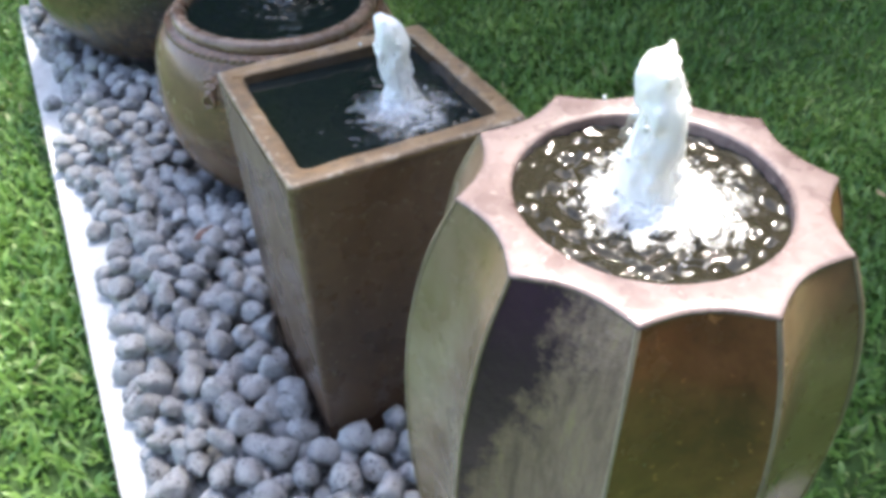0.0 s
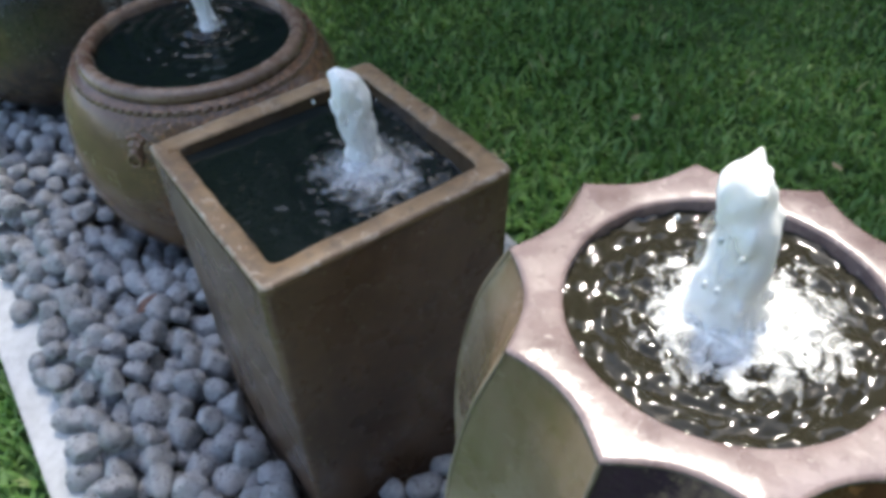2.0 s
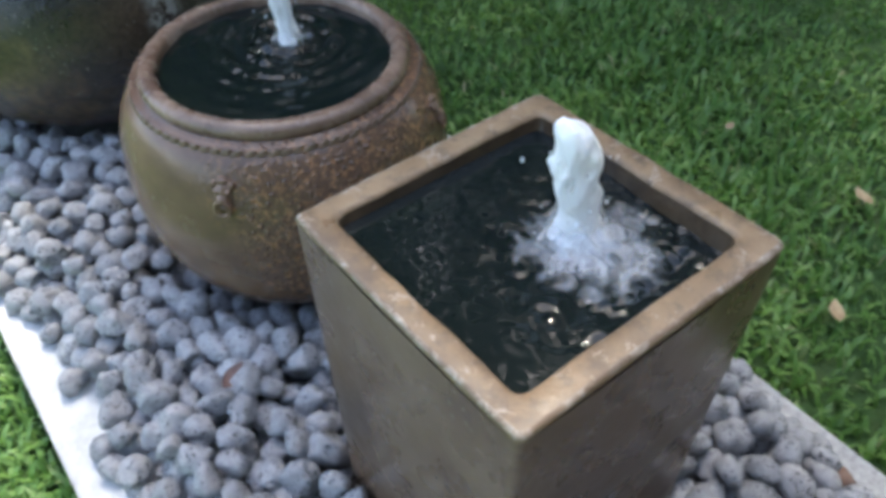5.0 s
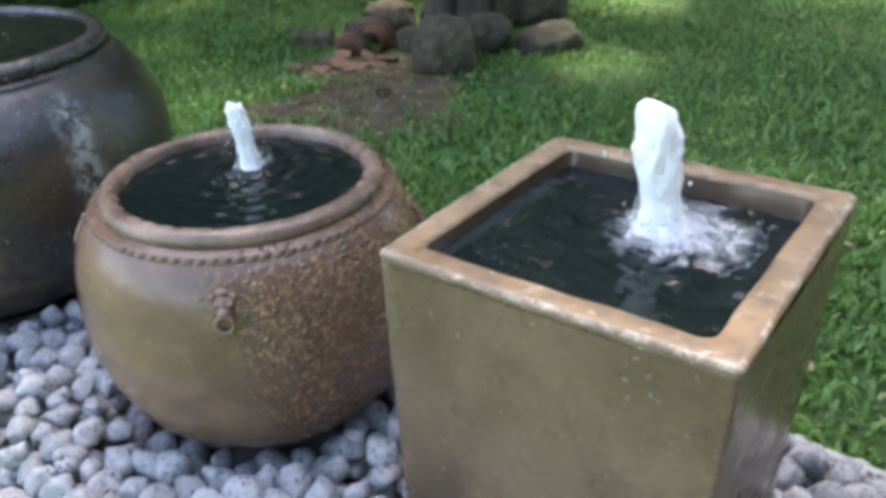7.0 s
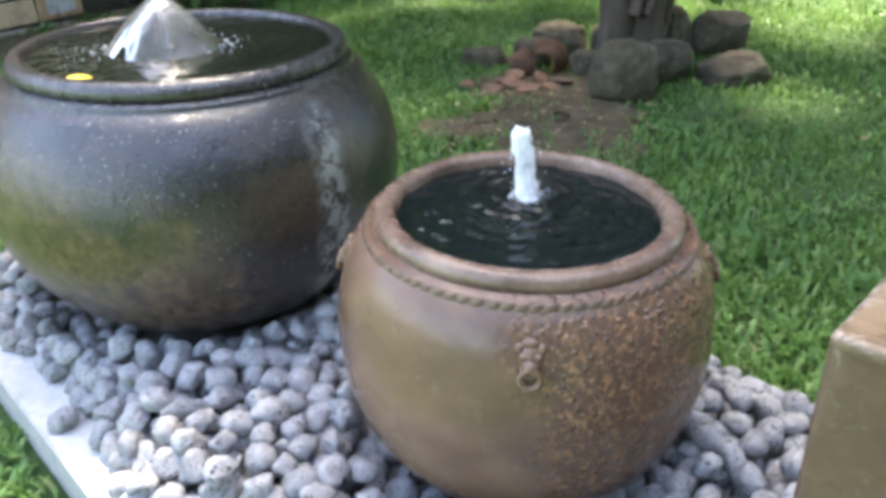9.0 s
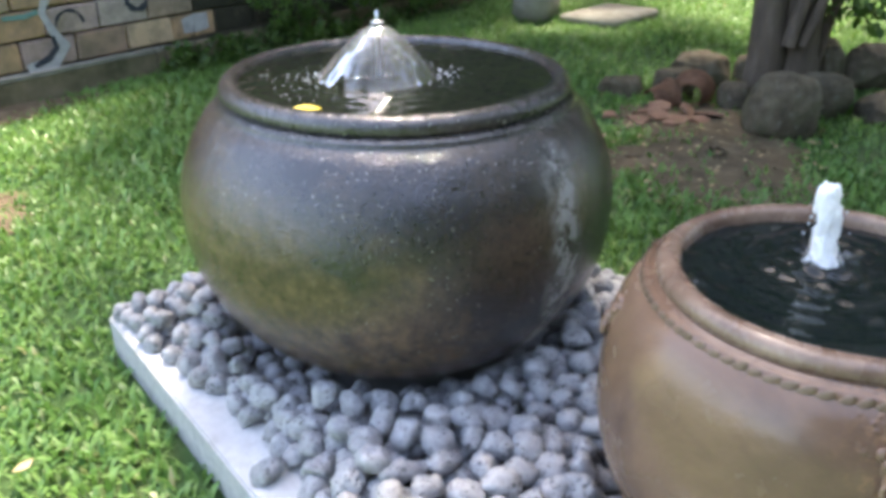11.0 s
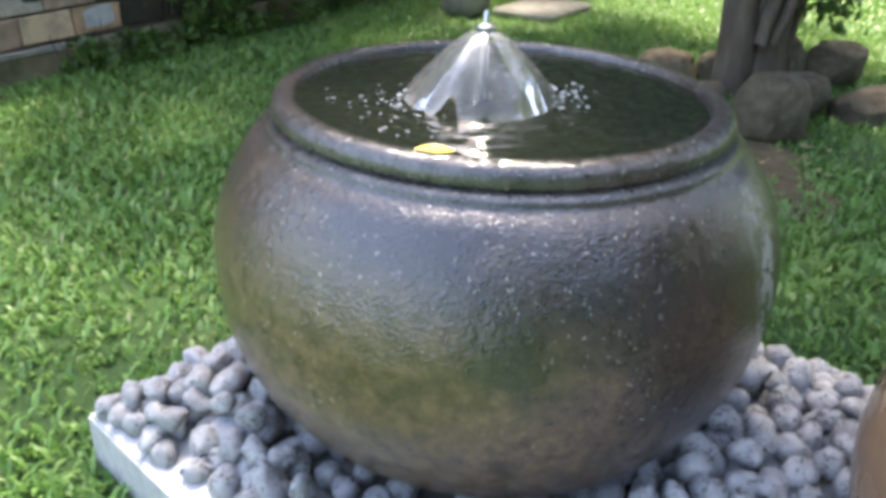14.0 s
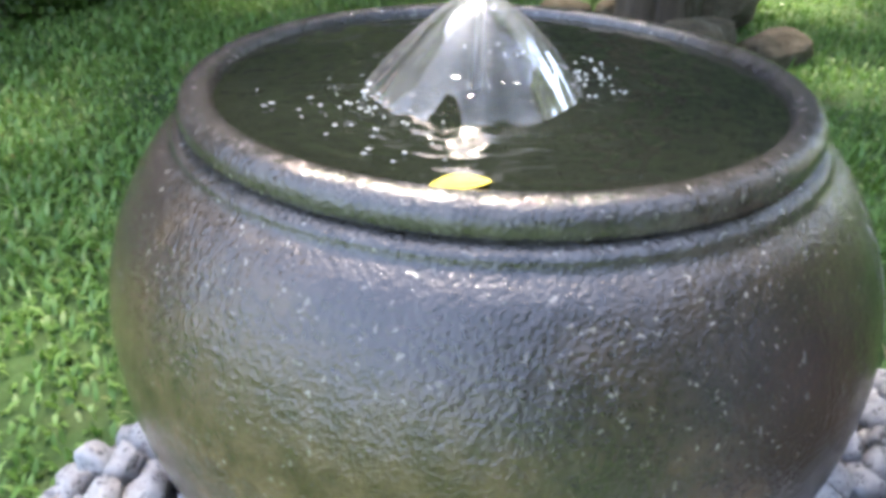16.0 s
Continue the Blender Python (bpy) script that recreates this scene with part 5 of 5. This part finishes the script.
def wall_plants(x, y, length, rz, label, height=0.16):
    e = empty("shrub", x, y, GROUND_Z, rz)
    rnd = random.Random(31)
    for k in range(14):
        bm = bmesh.new()
        a = rnd.uniform(-length / 2, length / 2)
        limb(bm, bend((a, 0, -0.02), (a + rnd.uniform(-0.1, 0.1), rnd.uniform(-0.1, 0.05), rnd.uniform(0.15, 0.3)), 0.03, k * 2.0, 5), [0.006, 0.005, 0.005, 0.004, 0.003, 0.002], 5, k)
        part("stem", bm, M_BARK, e)
    cl = [(rnd.uniform(-length / 2, length / 2), rnd.uniform(-0.1, 0.08), rnd.uniform(0.03, height), rnd.uniform(0.06, 0.11)) for _ in range(int(27 * length * (0.6 + height)))]
    leaf_cloud("foliage", cl, 46, 0.05, M_LEAF, e, 31)
    return tagged(e, label, "shrub")


wall_plants(1.95, 6.66, 1.5, 15, "low dark green weeds growing along the wall's foot")
wall_plants(3.3, 7.02, 2.6, 15, "dark straggling creeper covering the shaded end of the wall", 0.7)

# ---- things beyond the bowl ----
bm = bmesh.new()
bmesh.ops.create_cube(bm, size=1.0)
for v in bm.verts:
    v.co = Vector((v.co.x * 0.42, v.co.y * 0.3, v.co.z * 0.34 * (1 + 0.1 * v.co.x)))
bmesh.ops.bevel(bm, geom=bm.edges[:], offset=0.05, segments=3, affect="EDGES")
cb = link_mesh("pale_stone", bm, M_PALE)
cb.matrix_world = pose(4.42, 6.42, G + 0.15, 3, 0, 25)
tagged(cb, "pale rounded stone block at the end of the wall", "stone")
bm = bmesh.new()
bmesh.ops.create_cube(bm, size=1.0)
for v in bm.verts:
    v.co = Vector((v.co.x * 0.75, v.co.y * 0.5, v.co.z * 0.06))
bmesh.ops.bevel(bm, geom=bm.edges[:], offset=0.01, segments=2, affect="EDGES")
cb = link_mesh("paving_slab", bm, M_PALE)
cb.matrix_world = pose(4.86, 6.0, G + 0.04, 0, 0, 10)
tagged(cb, "pale flat paving slab lying in the lawn", "paving slab", kind="structure")


def hedge(name, x, y, length, height, rz, label):
    """A dense clipped hedge of leaves round a shade-dark core, added out of view to block sky and darken reflections.
    """
    e = empty(name, x, y, GROUND_Z, rz)
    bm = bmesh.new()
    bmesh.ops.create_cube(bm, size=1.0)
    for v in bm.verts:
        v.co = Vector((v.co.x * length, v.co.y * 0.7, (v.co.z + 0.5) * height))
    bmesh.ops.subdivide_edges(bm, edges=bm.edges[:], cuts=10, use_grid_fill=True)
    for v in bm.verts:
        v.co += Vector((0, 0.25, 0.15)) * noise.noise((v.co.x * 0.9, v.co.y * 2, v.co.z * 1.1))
    # Solid core coloured as the shade behind the leaves.
    part("core", bm, M_HEDGE_SHADE, e)
    rnd = random.Random(int(length * 10 + x * 3))
    cl = [(rnd.uniform(-length / 2, length / 2), rnd.choice((-0.35, 0.35)) + rnd.uniform(-0.1, 0.1), rnd.uniform(0.1, height), 0.4) for _ in range(int(length * height * 5))]
    leaf_cloud("foliage", cl, 70, 0.15, M_LEAF, e, 12)
    return tagged(e, label, "hedge", kind="structure")


# Out-of-view hedges, added to hold back skylight and darken what the glazes reflect.
hedge("unseen_hedge_south", -2.6, -2.3, 8.6, 4.6, -8, "unseen dense dark green hedge added to block the southern sky")
hedge("unseen_hedge_southeast", 5.2, -2.1, 7.4, 6.2, 10, "unseen tall dense dark green trees added to block the southeastern sky")
hedge("unseen_hedge_north", 5.6, 10.0, 15.0, 7.5, 14, "unseen tall dense trees and shrubs added behind the wall")
hedge("unseen_hedge_east", 12.4, 9.6, 20.0, 8.0, 84, "unseen tall dense green hedge added at the far side of the lawn")

# ---- fallen leaves and a dry twig on the lawn ----
LITTER = [(1.585, 1.125, 0.075, 40), (2.01, 1.32, 0.08, 60), (1.78, 0.92, 0.05, 120), (1.98, 1.75, 0.05, 10), (2.3, 1.2, 0.05, 70), (-0.32, 3.15, 0.05, 30), (-0.48, 2.62, 0.045, 100), (3.3, 2.3, 0.06, 15), (2.5, 0.6, 0.05, 60), (3.9, 1.9, 0.06, 140), (-0.3, 1.3, 0.045, 45)]
for x, y, s, rz in LITTER:
    ob = link_mesh("fallen_leaf", leaf_mesh(s, s * 0.5, s * 0.12), M_DRYLEAF)
    ob.matrix_world = pose(x, y, ground_z(x, y) + 0.05, 4, 5, rz)
    tagged(ob, "dry pale brown leaf lying on the grass", "leaf", "fallen leaves on the lawn")

ob = link_mesh("fallen_leaf", leaf_mesh(0.062, 0.034, 0.012), M_REDLEAF)
ob.matrix_world = pose(0.333, 1.678, 0.122, 14, -6, 28)
tagged(ob, "curled red-brown dry leaf lying on the grey pebbles", "leaf")



def leaf_litter(x, y, rx, ry, count, seed):
    """Crumbled dry leaves and chips strewn over bare soil."""
    rnd = random.Random(seed)
    bm = bmesh.new()
    for i in range(count):
        a, d = rnd.uniform(0, 2 * math.pi), rnd.random() ** 0.5
        px_, py_ = x + rx * d * math.cos(a), y + ry * d * math.sin(a)
        q, turn = rnd.uniform(0.008, 0.024), rnd.uniform(0, 2 * math.pi)
        m = pose(px_, py_, ground_z(px_, py_) + 0.028, rnd.uniform(-25, 25), rnd.uniform(-25, 25), math.degrees(turn))
        bm.faces.new([bm.verts.new(m @ Vector(p)) for p in ((-q, 0, 0), (0, -q * 0.45, q * 0.15), (q, 0, 0.002), (0, q * 0.5, q * 0.1))])
    return tagged(link_mesh("leaf_litter", bm, M_DRYLEAF), "crumbled pale dry leaves strewn over bare soil", "leaf litter", kind="stuff")


leaf_litter(2.6, 3.5, 0.75, 0.5, 190, 3)

# ---- pebbles ----
PEB = random.Random(77)


def pot_radius(x, y, z):
    """How far (x, y) is outside the nearest pot at that height."""
    zz = max(z, 0.0)
    d = [math.hypot(x - BX, y - BY) - (0.25 + min(zz, 0.12) * 1.0), math.hypot(x - PX, y - PY) - (0.175 + min(zz, 0.12) * 0.85), math.hypot(x - FX, y - FY) - (0.155 + min(zz, 0.2) * 0.25)]
    d.append(max(abs(x - SX), abs(y - SY)) - SH * (TAPER + 0.03))
    return min(d)


def round_gap(x, y):
    """How far (x, y) is from the feet of the two round pots."""
    return min(math.hypot(x - BX, y - BY) - 0.38, math.hypot(x - PX, y - PY) - 0.275)


def edge_in(x, y):
    """Distance inwards from the ragged edge of the pebble bed."""
    left = 0.075 + 0.05 * noise.noise((y * 2.3, 0.0, 4.0)) + 0.03 * noise.noise((y * 9, 1.0, 4.0))
    if y > 3.2:
        left *= max(0.35, 1 - (y - 3.2) * 2.2)
    right = 0.06 + 0.03 * noise.noise((y * 3, 7.0, 2.0))
    return min(x - left, SLAB_W - right - x, SLAB_Y1 - 0.035 - y, y - SLAB_Y0 - 0.02)


def scatter(spacing, z, inset, limit=None, jitter=0.012):
    got, cells = [], {}
    for _ in range(40000):
        x, y = PEB.uniform(0, SLAB_W), PEB.uniform(SLAB_Y0, SLAB_Y1)
        if edge_in(x, y) < inset or pot_radius(x, y, z) < 0.03 or (z > 0.04 and round_gap(x, y) < 0.055) or (limit and pot_radius(x, y, z) > limit + 0.04 * noise.noise((x * 6, y * 6, z * 9))):
            continue
        c = (int(x / spacing), int(y / spacing))
        if any((x - a) ** 2 + (y - b) ** 2 < spacing ** 2 for i in (-1, 0, 1) for j in (-1, 0, 1) for a, b in cells.get((c[0] + i, c[1] + j), ())):
            continue
        cells.setdefault(c, []).append((x, y))
        got.append((x, y, z + PEB.uniform(-jitter, jitter)))
    return got


def pebble_bm(seed, fine=3):
    bm = bmesh.new()
    bmesh.ops.create_icosphere(bm, subdivisions=fine, radius=1.0)
    rnd = random.Random(seed * 7 + 3)
    cuts = [(Vector((rnd.gauss(0, 1), rnd.gauss(0, 1), rnd.gauss(0, 1))).normalized(), rnd.uniform(0.6, 0.86)) for _ in range(11)]
    for v in bm.verts:
        p = v.co.copy()
        for n, dist in cuts:
            over = p.dot(n) - dist
            if over > 0:
                p -= n * over * 0.93
        k = 1.16 + 0.17 * noise.noise(p * 1.2 + Vector((seed * 3.1, 0, 0))) + 0.10 * noise.noise(p * 2.8 + Vector((0, seed * 1.7, 0))) + 0.05 * noise.noise(p * 6 + Vector((0, 0, seed)))
        v.co = p * k * 0.0292
    return bm


PEB_MESH = []
for k in range(20):
    bm = pebble_bm(k)
    me = bpy.data.meshes.new("pebble")
    bm.to_mesh(me)
    bm.free()
    me.polygons.foreach_set("use_smooth", [True] * len(me.polygons))
    me.materials.append(M_LAVA if k < 19 else M_LAVABROWN)
    PEB_MESH.append(me)


def pebble_pose(x, y, z):
    s = PEB.uniform(0.8, 1.14)
    m = pose(x, y, z, PEB.uniform(-40, 40), PEB.uniform(-40, 40), PEB.uniform(0, 360))
    return m @ Matrix.Diagonal((s * PEB.uniform(1.0, 1.22), s * PEB.uniform(0.9, 1.05), s * PEB.uniform(0.82, 0.98), 1))


spots = [(q, 0) for q in scatter(0.043, 0.022, 0.0, None, 0.003)] + [(q, 1) for q in scatter(0.0475, 0.058, 0.03, None, 0.012)] + [(q, 2) for q in scatter(0.051, 0.096, 0.1, None, 0.01)]
spots.append(((0.045, 2.72, 0.02), 0))
near = sorted((q for q in spots if q[1] >= 1 and q[0][0] < 0.75 and 1.0 < q[0][1] < 3.55), key=lambda q: q[0][0] - 0.12 * q[1])[:299] + spots[-1:]
near_set = {id(q) for q in near}
vs, fs, off = [], [], 0
mats_ = []
proto = []
for k in range(20):
    bm = pebble_bm(k, 2)
    proto.append((np.array([v.co[:] for v in bm.verts]), np.array([[v.index for v in f.verts] for f in bm.faces])))
    bm.free()
for q in spots:
    if id(q) in near_set:
        continue
    k = PEB.randrange(19) if PEB.random() > 0.001 else 19
    m = np.array(pebble_pose(*q[0]))
    co, tri = proto[k]
    vs.append(co @ m[:3, :3].T + m[:3, 3])
    fs.append(tri + off)
    off += len(co)
    mats_ += [1 if k == 19 else 0] * len(tri)
me = bpy.data.meshes.new("pebble_bed")
me.from_pydata(np.concatenate(vs).tolist(), [], np.concatenate(fs).tolist())
me.materials.append(M_LAVA)
me.materials.append(M_LAVABROWN)
me.polygons.foreach_set("material_index", mats_)
me.polygons.foreach_set("use_smooth", [True] * len(me.polygons))
def loose_brown(x, y, z):
    ob = new("brown_pebble", PEB_MESH[19])
    ob.matrix_world = pose(x, y, z, 20, 10, 50)
    return tagged(ob, "single rust-brown lava pebble lying among grey ones", "pebble")


loose_brown(1.13, 0.86, 0.03)
bed = tagged(new("pebble_bed", me), "bed of rounded grey pitted lava pebbles on the slab", "pebbles", kind="stuff")
for q in near:
    ob = new("pebble", PEB_MESH[PEB.randrange(19) if PEB.random() > 0.001 else 19])
    ob.parent = bed
    ob.matrix_basis = pebble_pose(*q[0])


# ---- grass ----
def grass(name, x0, x1, y0, y1, density, length, width, seed, label):
    rng = np.random.default_rng(seed)
    n = int((x1 - x0) * (y1 - y0) * density)
    x, y = rng.uniform(x0, x1, n), rng.uniform(y0, y1, n)
    keep = ~((x > -0.012) & (x < SLAB_W + 0.012) & (y > SLAB_Y0 - 0.05) & (y < SLAB_Y1 + 0.012))
    for sx, sy, rx, ry, rz, sd in SOIL:
        c, s = math.cos(radians(rz)), math.sin(radians(rz))
        u, w = ((x - sx) * c + (y - sy) * s) / rx, (-(x - sx) * s + (y - sy) * c) / ry
        keep &= (u * u + w * w > 0.6 + 0.3 * np.sin(x * 9 + 1.3 + 2 * np.sin(y * 5)) * np.sin(y * 8 + 0.4) + 0.12 * np.sin(x * 31) * np.sin(y * 27)) | (rng.random(n) < 0.55 * (u * u + w * w) + 0.1 + 0.25 * np.sin(x * 19) * np.sin(y * 23))
    wy = WALL_O[1] + (x - WALL_O[0]) * math.tan(radians(WALL_A)) - 0.08
    keep &= (y < wy) | (x > 5.7)
    patch = np.sin(x * 3.1 + 1.3 * np.sin(y * 2.3)) * np.sin(y * 2.7 + 1.1 * np.sin(x * 1.9))
    clump = np.sin(x * 31 + 3 * np.sin(y * 13)) * np.sin(y * 27 + 3 * np.sin(x * 17))
    keep &= rng.random(n) < 0.74 + 0.25 * patch + 0.3 * clump
    x, y = x[keep], y[keep]
    patch = patch[keep]
    n = len(x)
    z = GROUND_Z + np.array([noise.noise((a * 0.5, b * 0.5, 0.0)) for a, b in zip(x, y)]) * 0.025 * np.clip(np.abs(x - 0.6) - 0.7, 0, 1)
    a = rng.uniform(0, 2 * math.pi, n)
    L = length * rng.uniform(0.45, 1.25, n) * (1 + 0.3 * patch)
    lean = np.clip(rng.normal(0.85, 0.3, n), 0.1, 1.4)
    W = width * rng.uniform(0.6, 1.25, n)
    dx, dy = np.cos(a), np.sin(a)
    px_, py_ = -dy, dx
    mid = np.stack([x + dx * L * 0.5 * np.sin(lean * 0.6), y + dy * L * 0.5 * np.sin(lean * 0.6), z + L * 0.5 * np.cos(lean * 0.6)], 1)
    tip = mid + np.stack([dx * L * 0.5 * np.sin(lean * 1.35), dy * L * 0.5 * np.sin(lean * 1.35), L * 0.5 * np.cos(lean * 1.35)], 1)
    base = np.stack([x, y, z - 0.004], 1)
    side = np.stack([px_, py_, np.zeros(n)], 1) * (W / 2)[:, None]
    v = np.stack([base - side * 0.7, base + side * 0.7, mid + side, mid - side, tip], 1).reshape(-1, 3)
    k = np.arange(n)[:, None] * 5
    loops = np.concatenate([k + [0, 1, 2, 3], k + [3, 2, 4]], 1).ravel()
    starts = (np.arange(n)[:, None] * 7 + [0, 4]).ravel()
    me = bpy.data.meshes.new(name)
    me.vertices.add(len(v))
    me.vertices.foreach_set("co", v.astype(np.float32).ravel())
    me.loops.add(len(loops))
    me.loops.foreach_set("vertex_index", loops.astype(np.int32))
    me.polygons.add(2 * n)
    me.polygons.foreach_set("loop_start", starts.astype(np.int32))
    me.polygons.foreach_set("loop_total", np.tile(np.array([4, 3], dtype=np.int32), n))
    me.update(calc_edges=True)
    me.materials.append(M_GRASS)
    return tagged(new(name, me), label, "grass", kind="stuff")


grass("grass", -1.7, 0.0, 0.6, 6.4, 4700, 0.052, 0.0125, 1, "short broad-bladed green lawn grass beside the slab")
grass("grass", 0.0, 3.2, -0.6, 6.8, 4000, 0.054, 0.0125, 2, "short broad-bladed green lawn grass around the pots")
grass("grass", 3.2, 6.0, -1.0, 7.5, 2000, 0.06, 0.013, 3, "green lawn grass round the tree")
grass("grass", 6.0, 12.0, -1.0, 12.0, 500, 0.075, 0.02, 4, "sunlit lawn grass far behind")
grass("grass", -6.0, -1.7, -1.4, 6.0, 800, 0.055, 0.016, 5, "short green lawn grass further out from the slab")
grass("grass", -1.7, 0.0, -1.4, 0.6, 2200, 0.05, 0.0115, 6, "short green lawn grass before the slab")
grass("grass", 0.0, 6.0, -1.4, -0.6, 1500, 0.05, 0.013, 7, "short green lawn grass along the hedge")
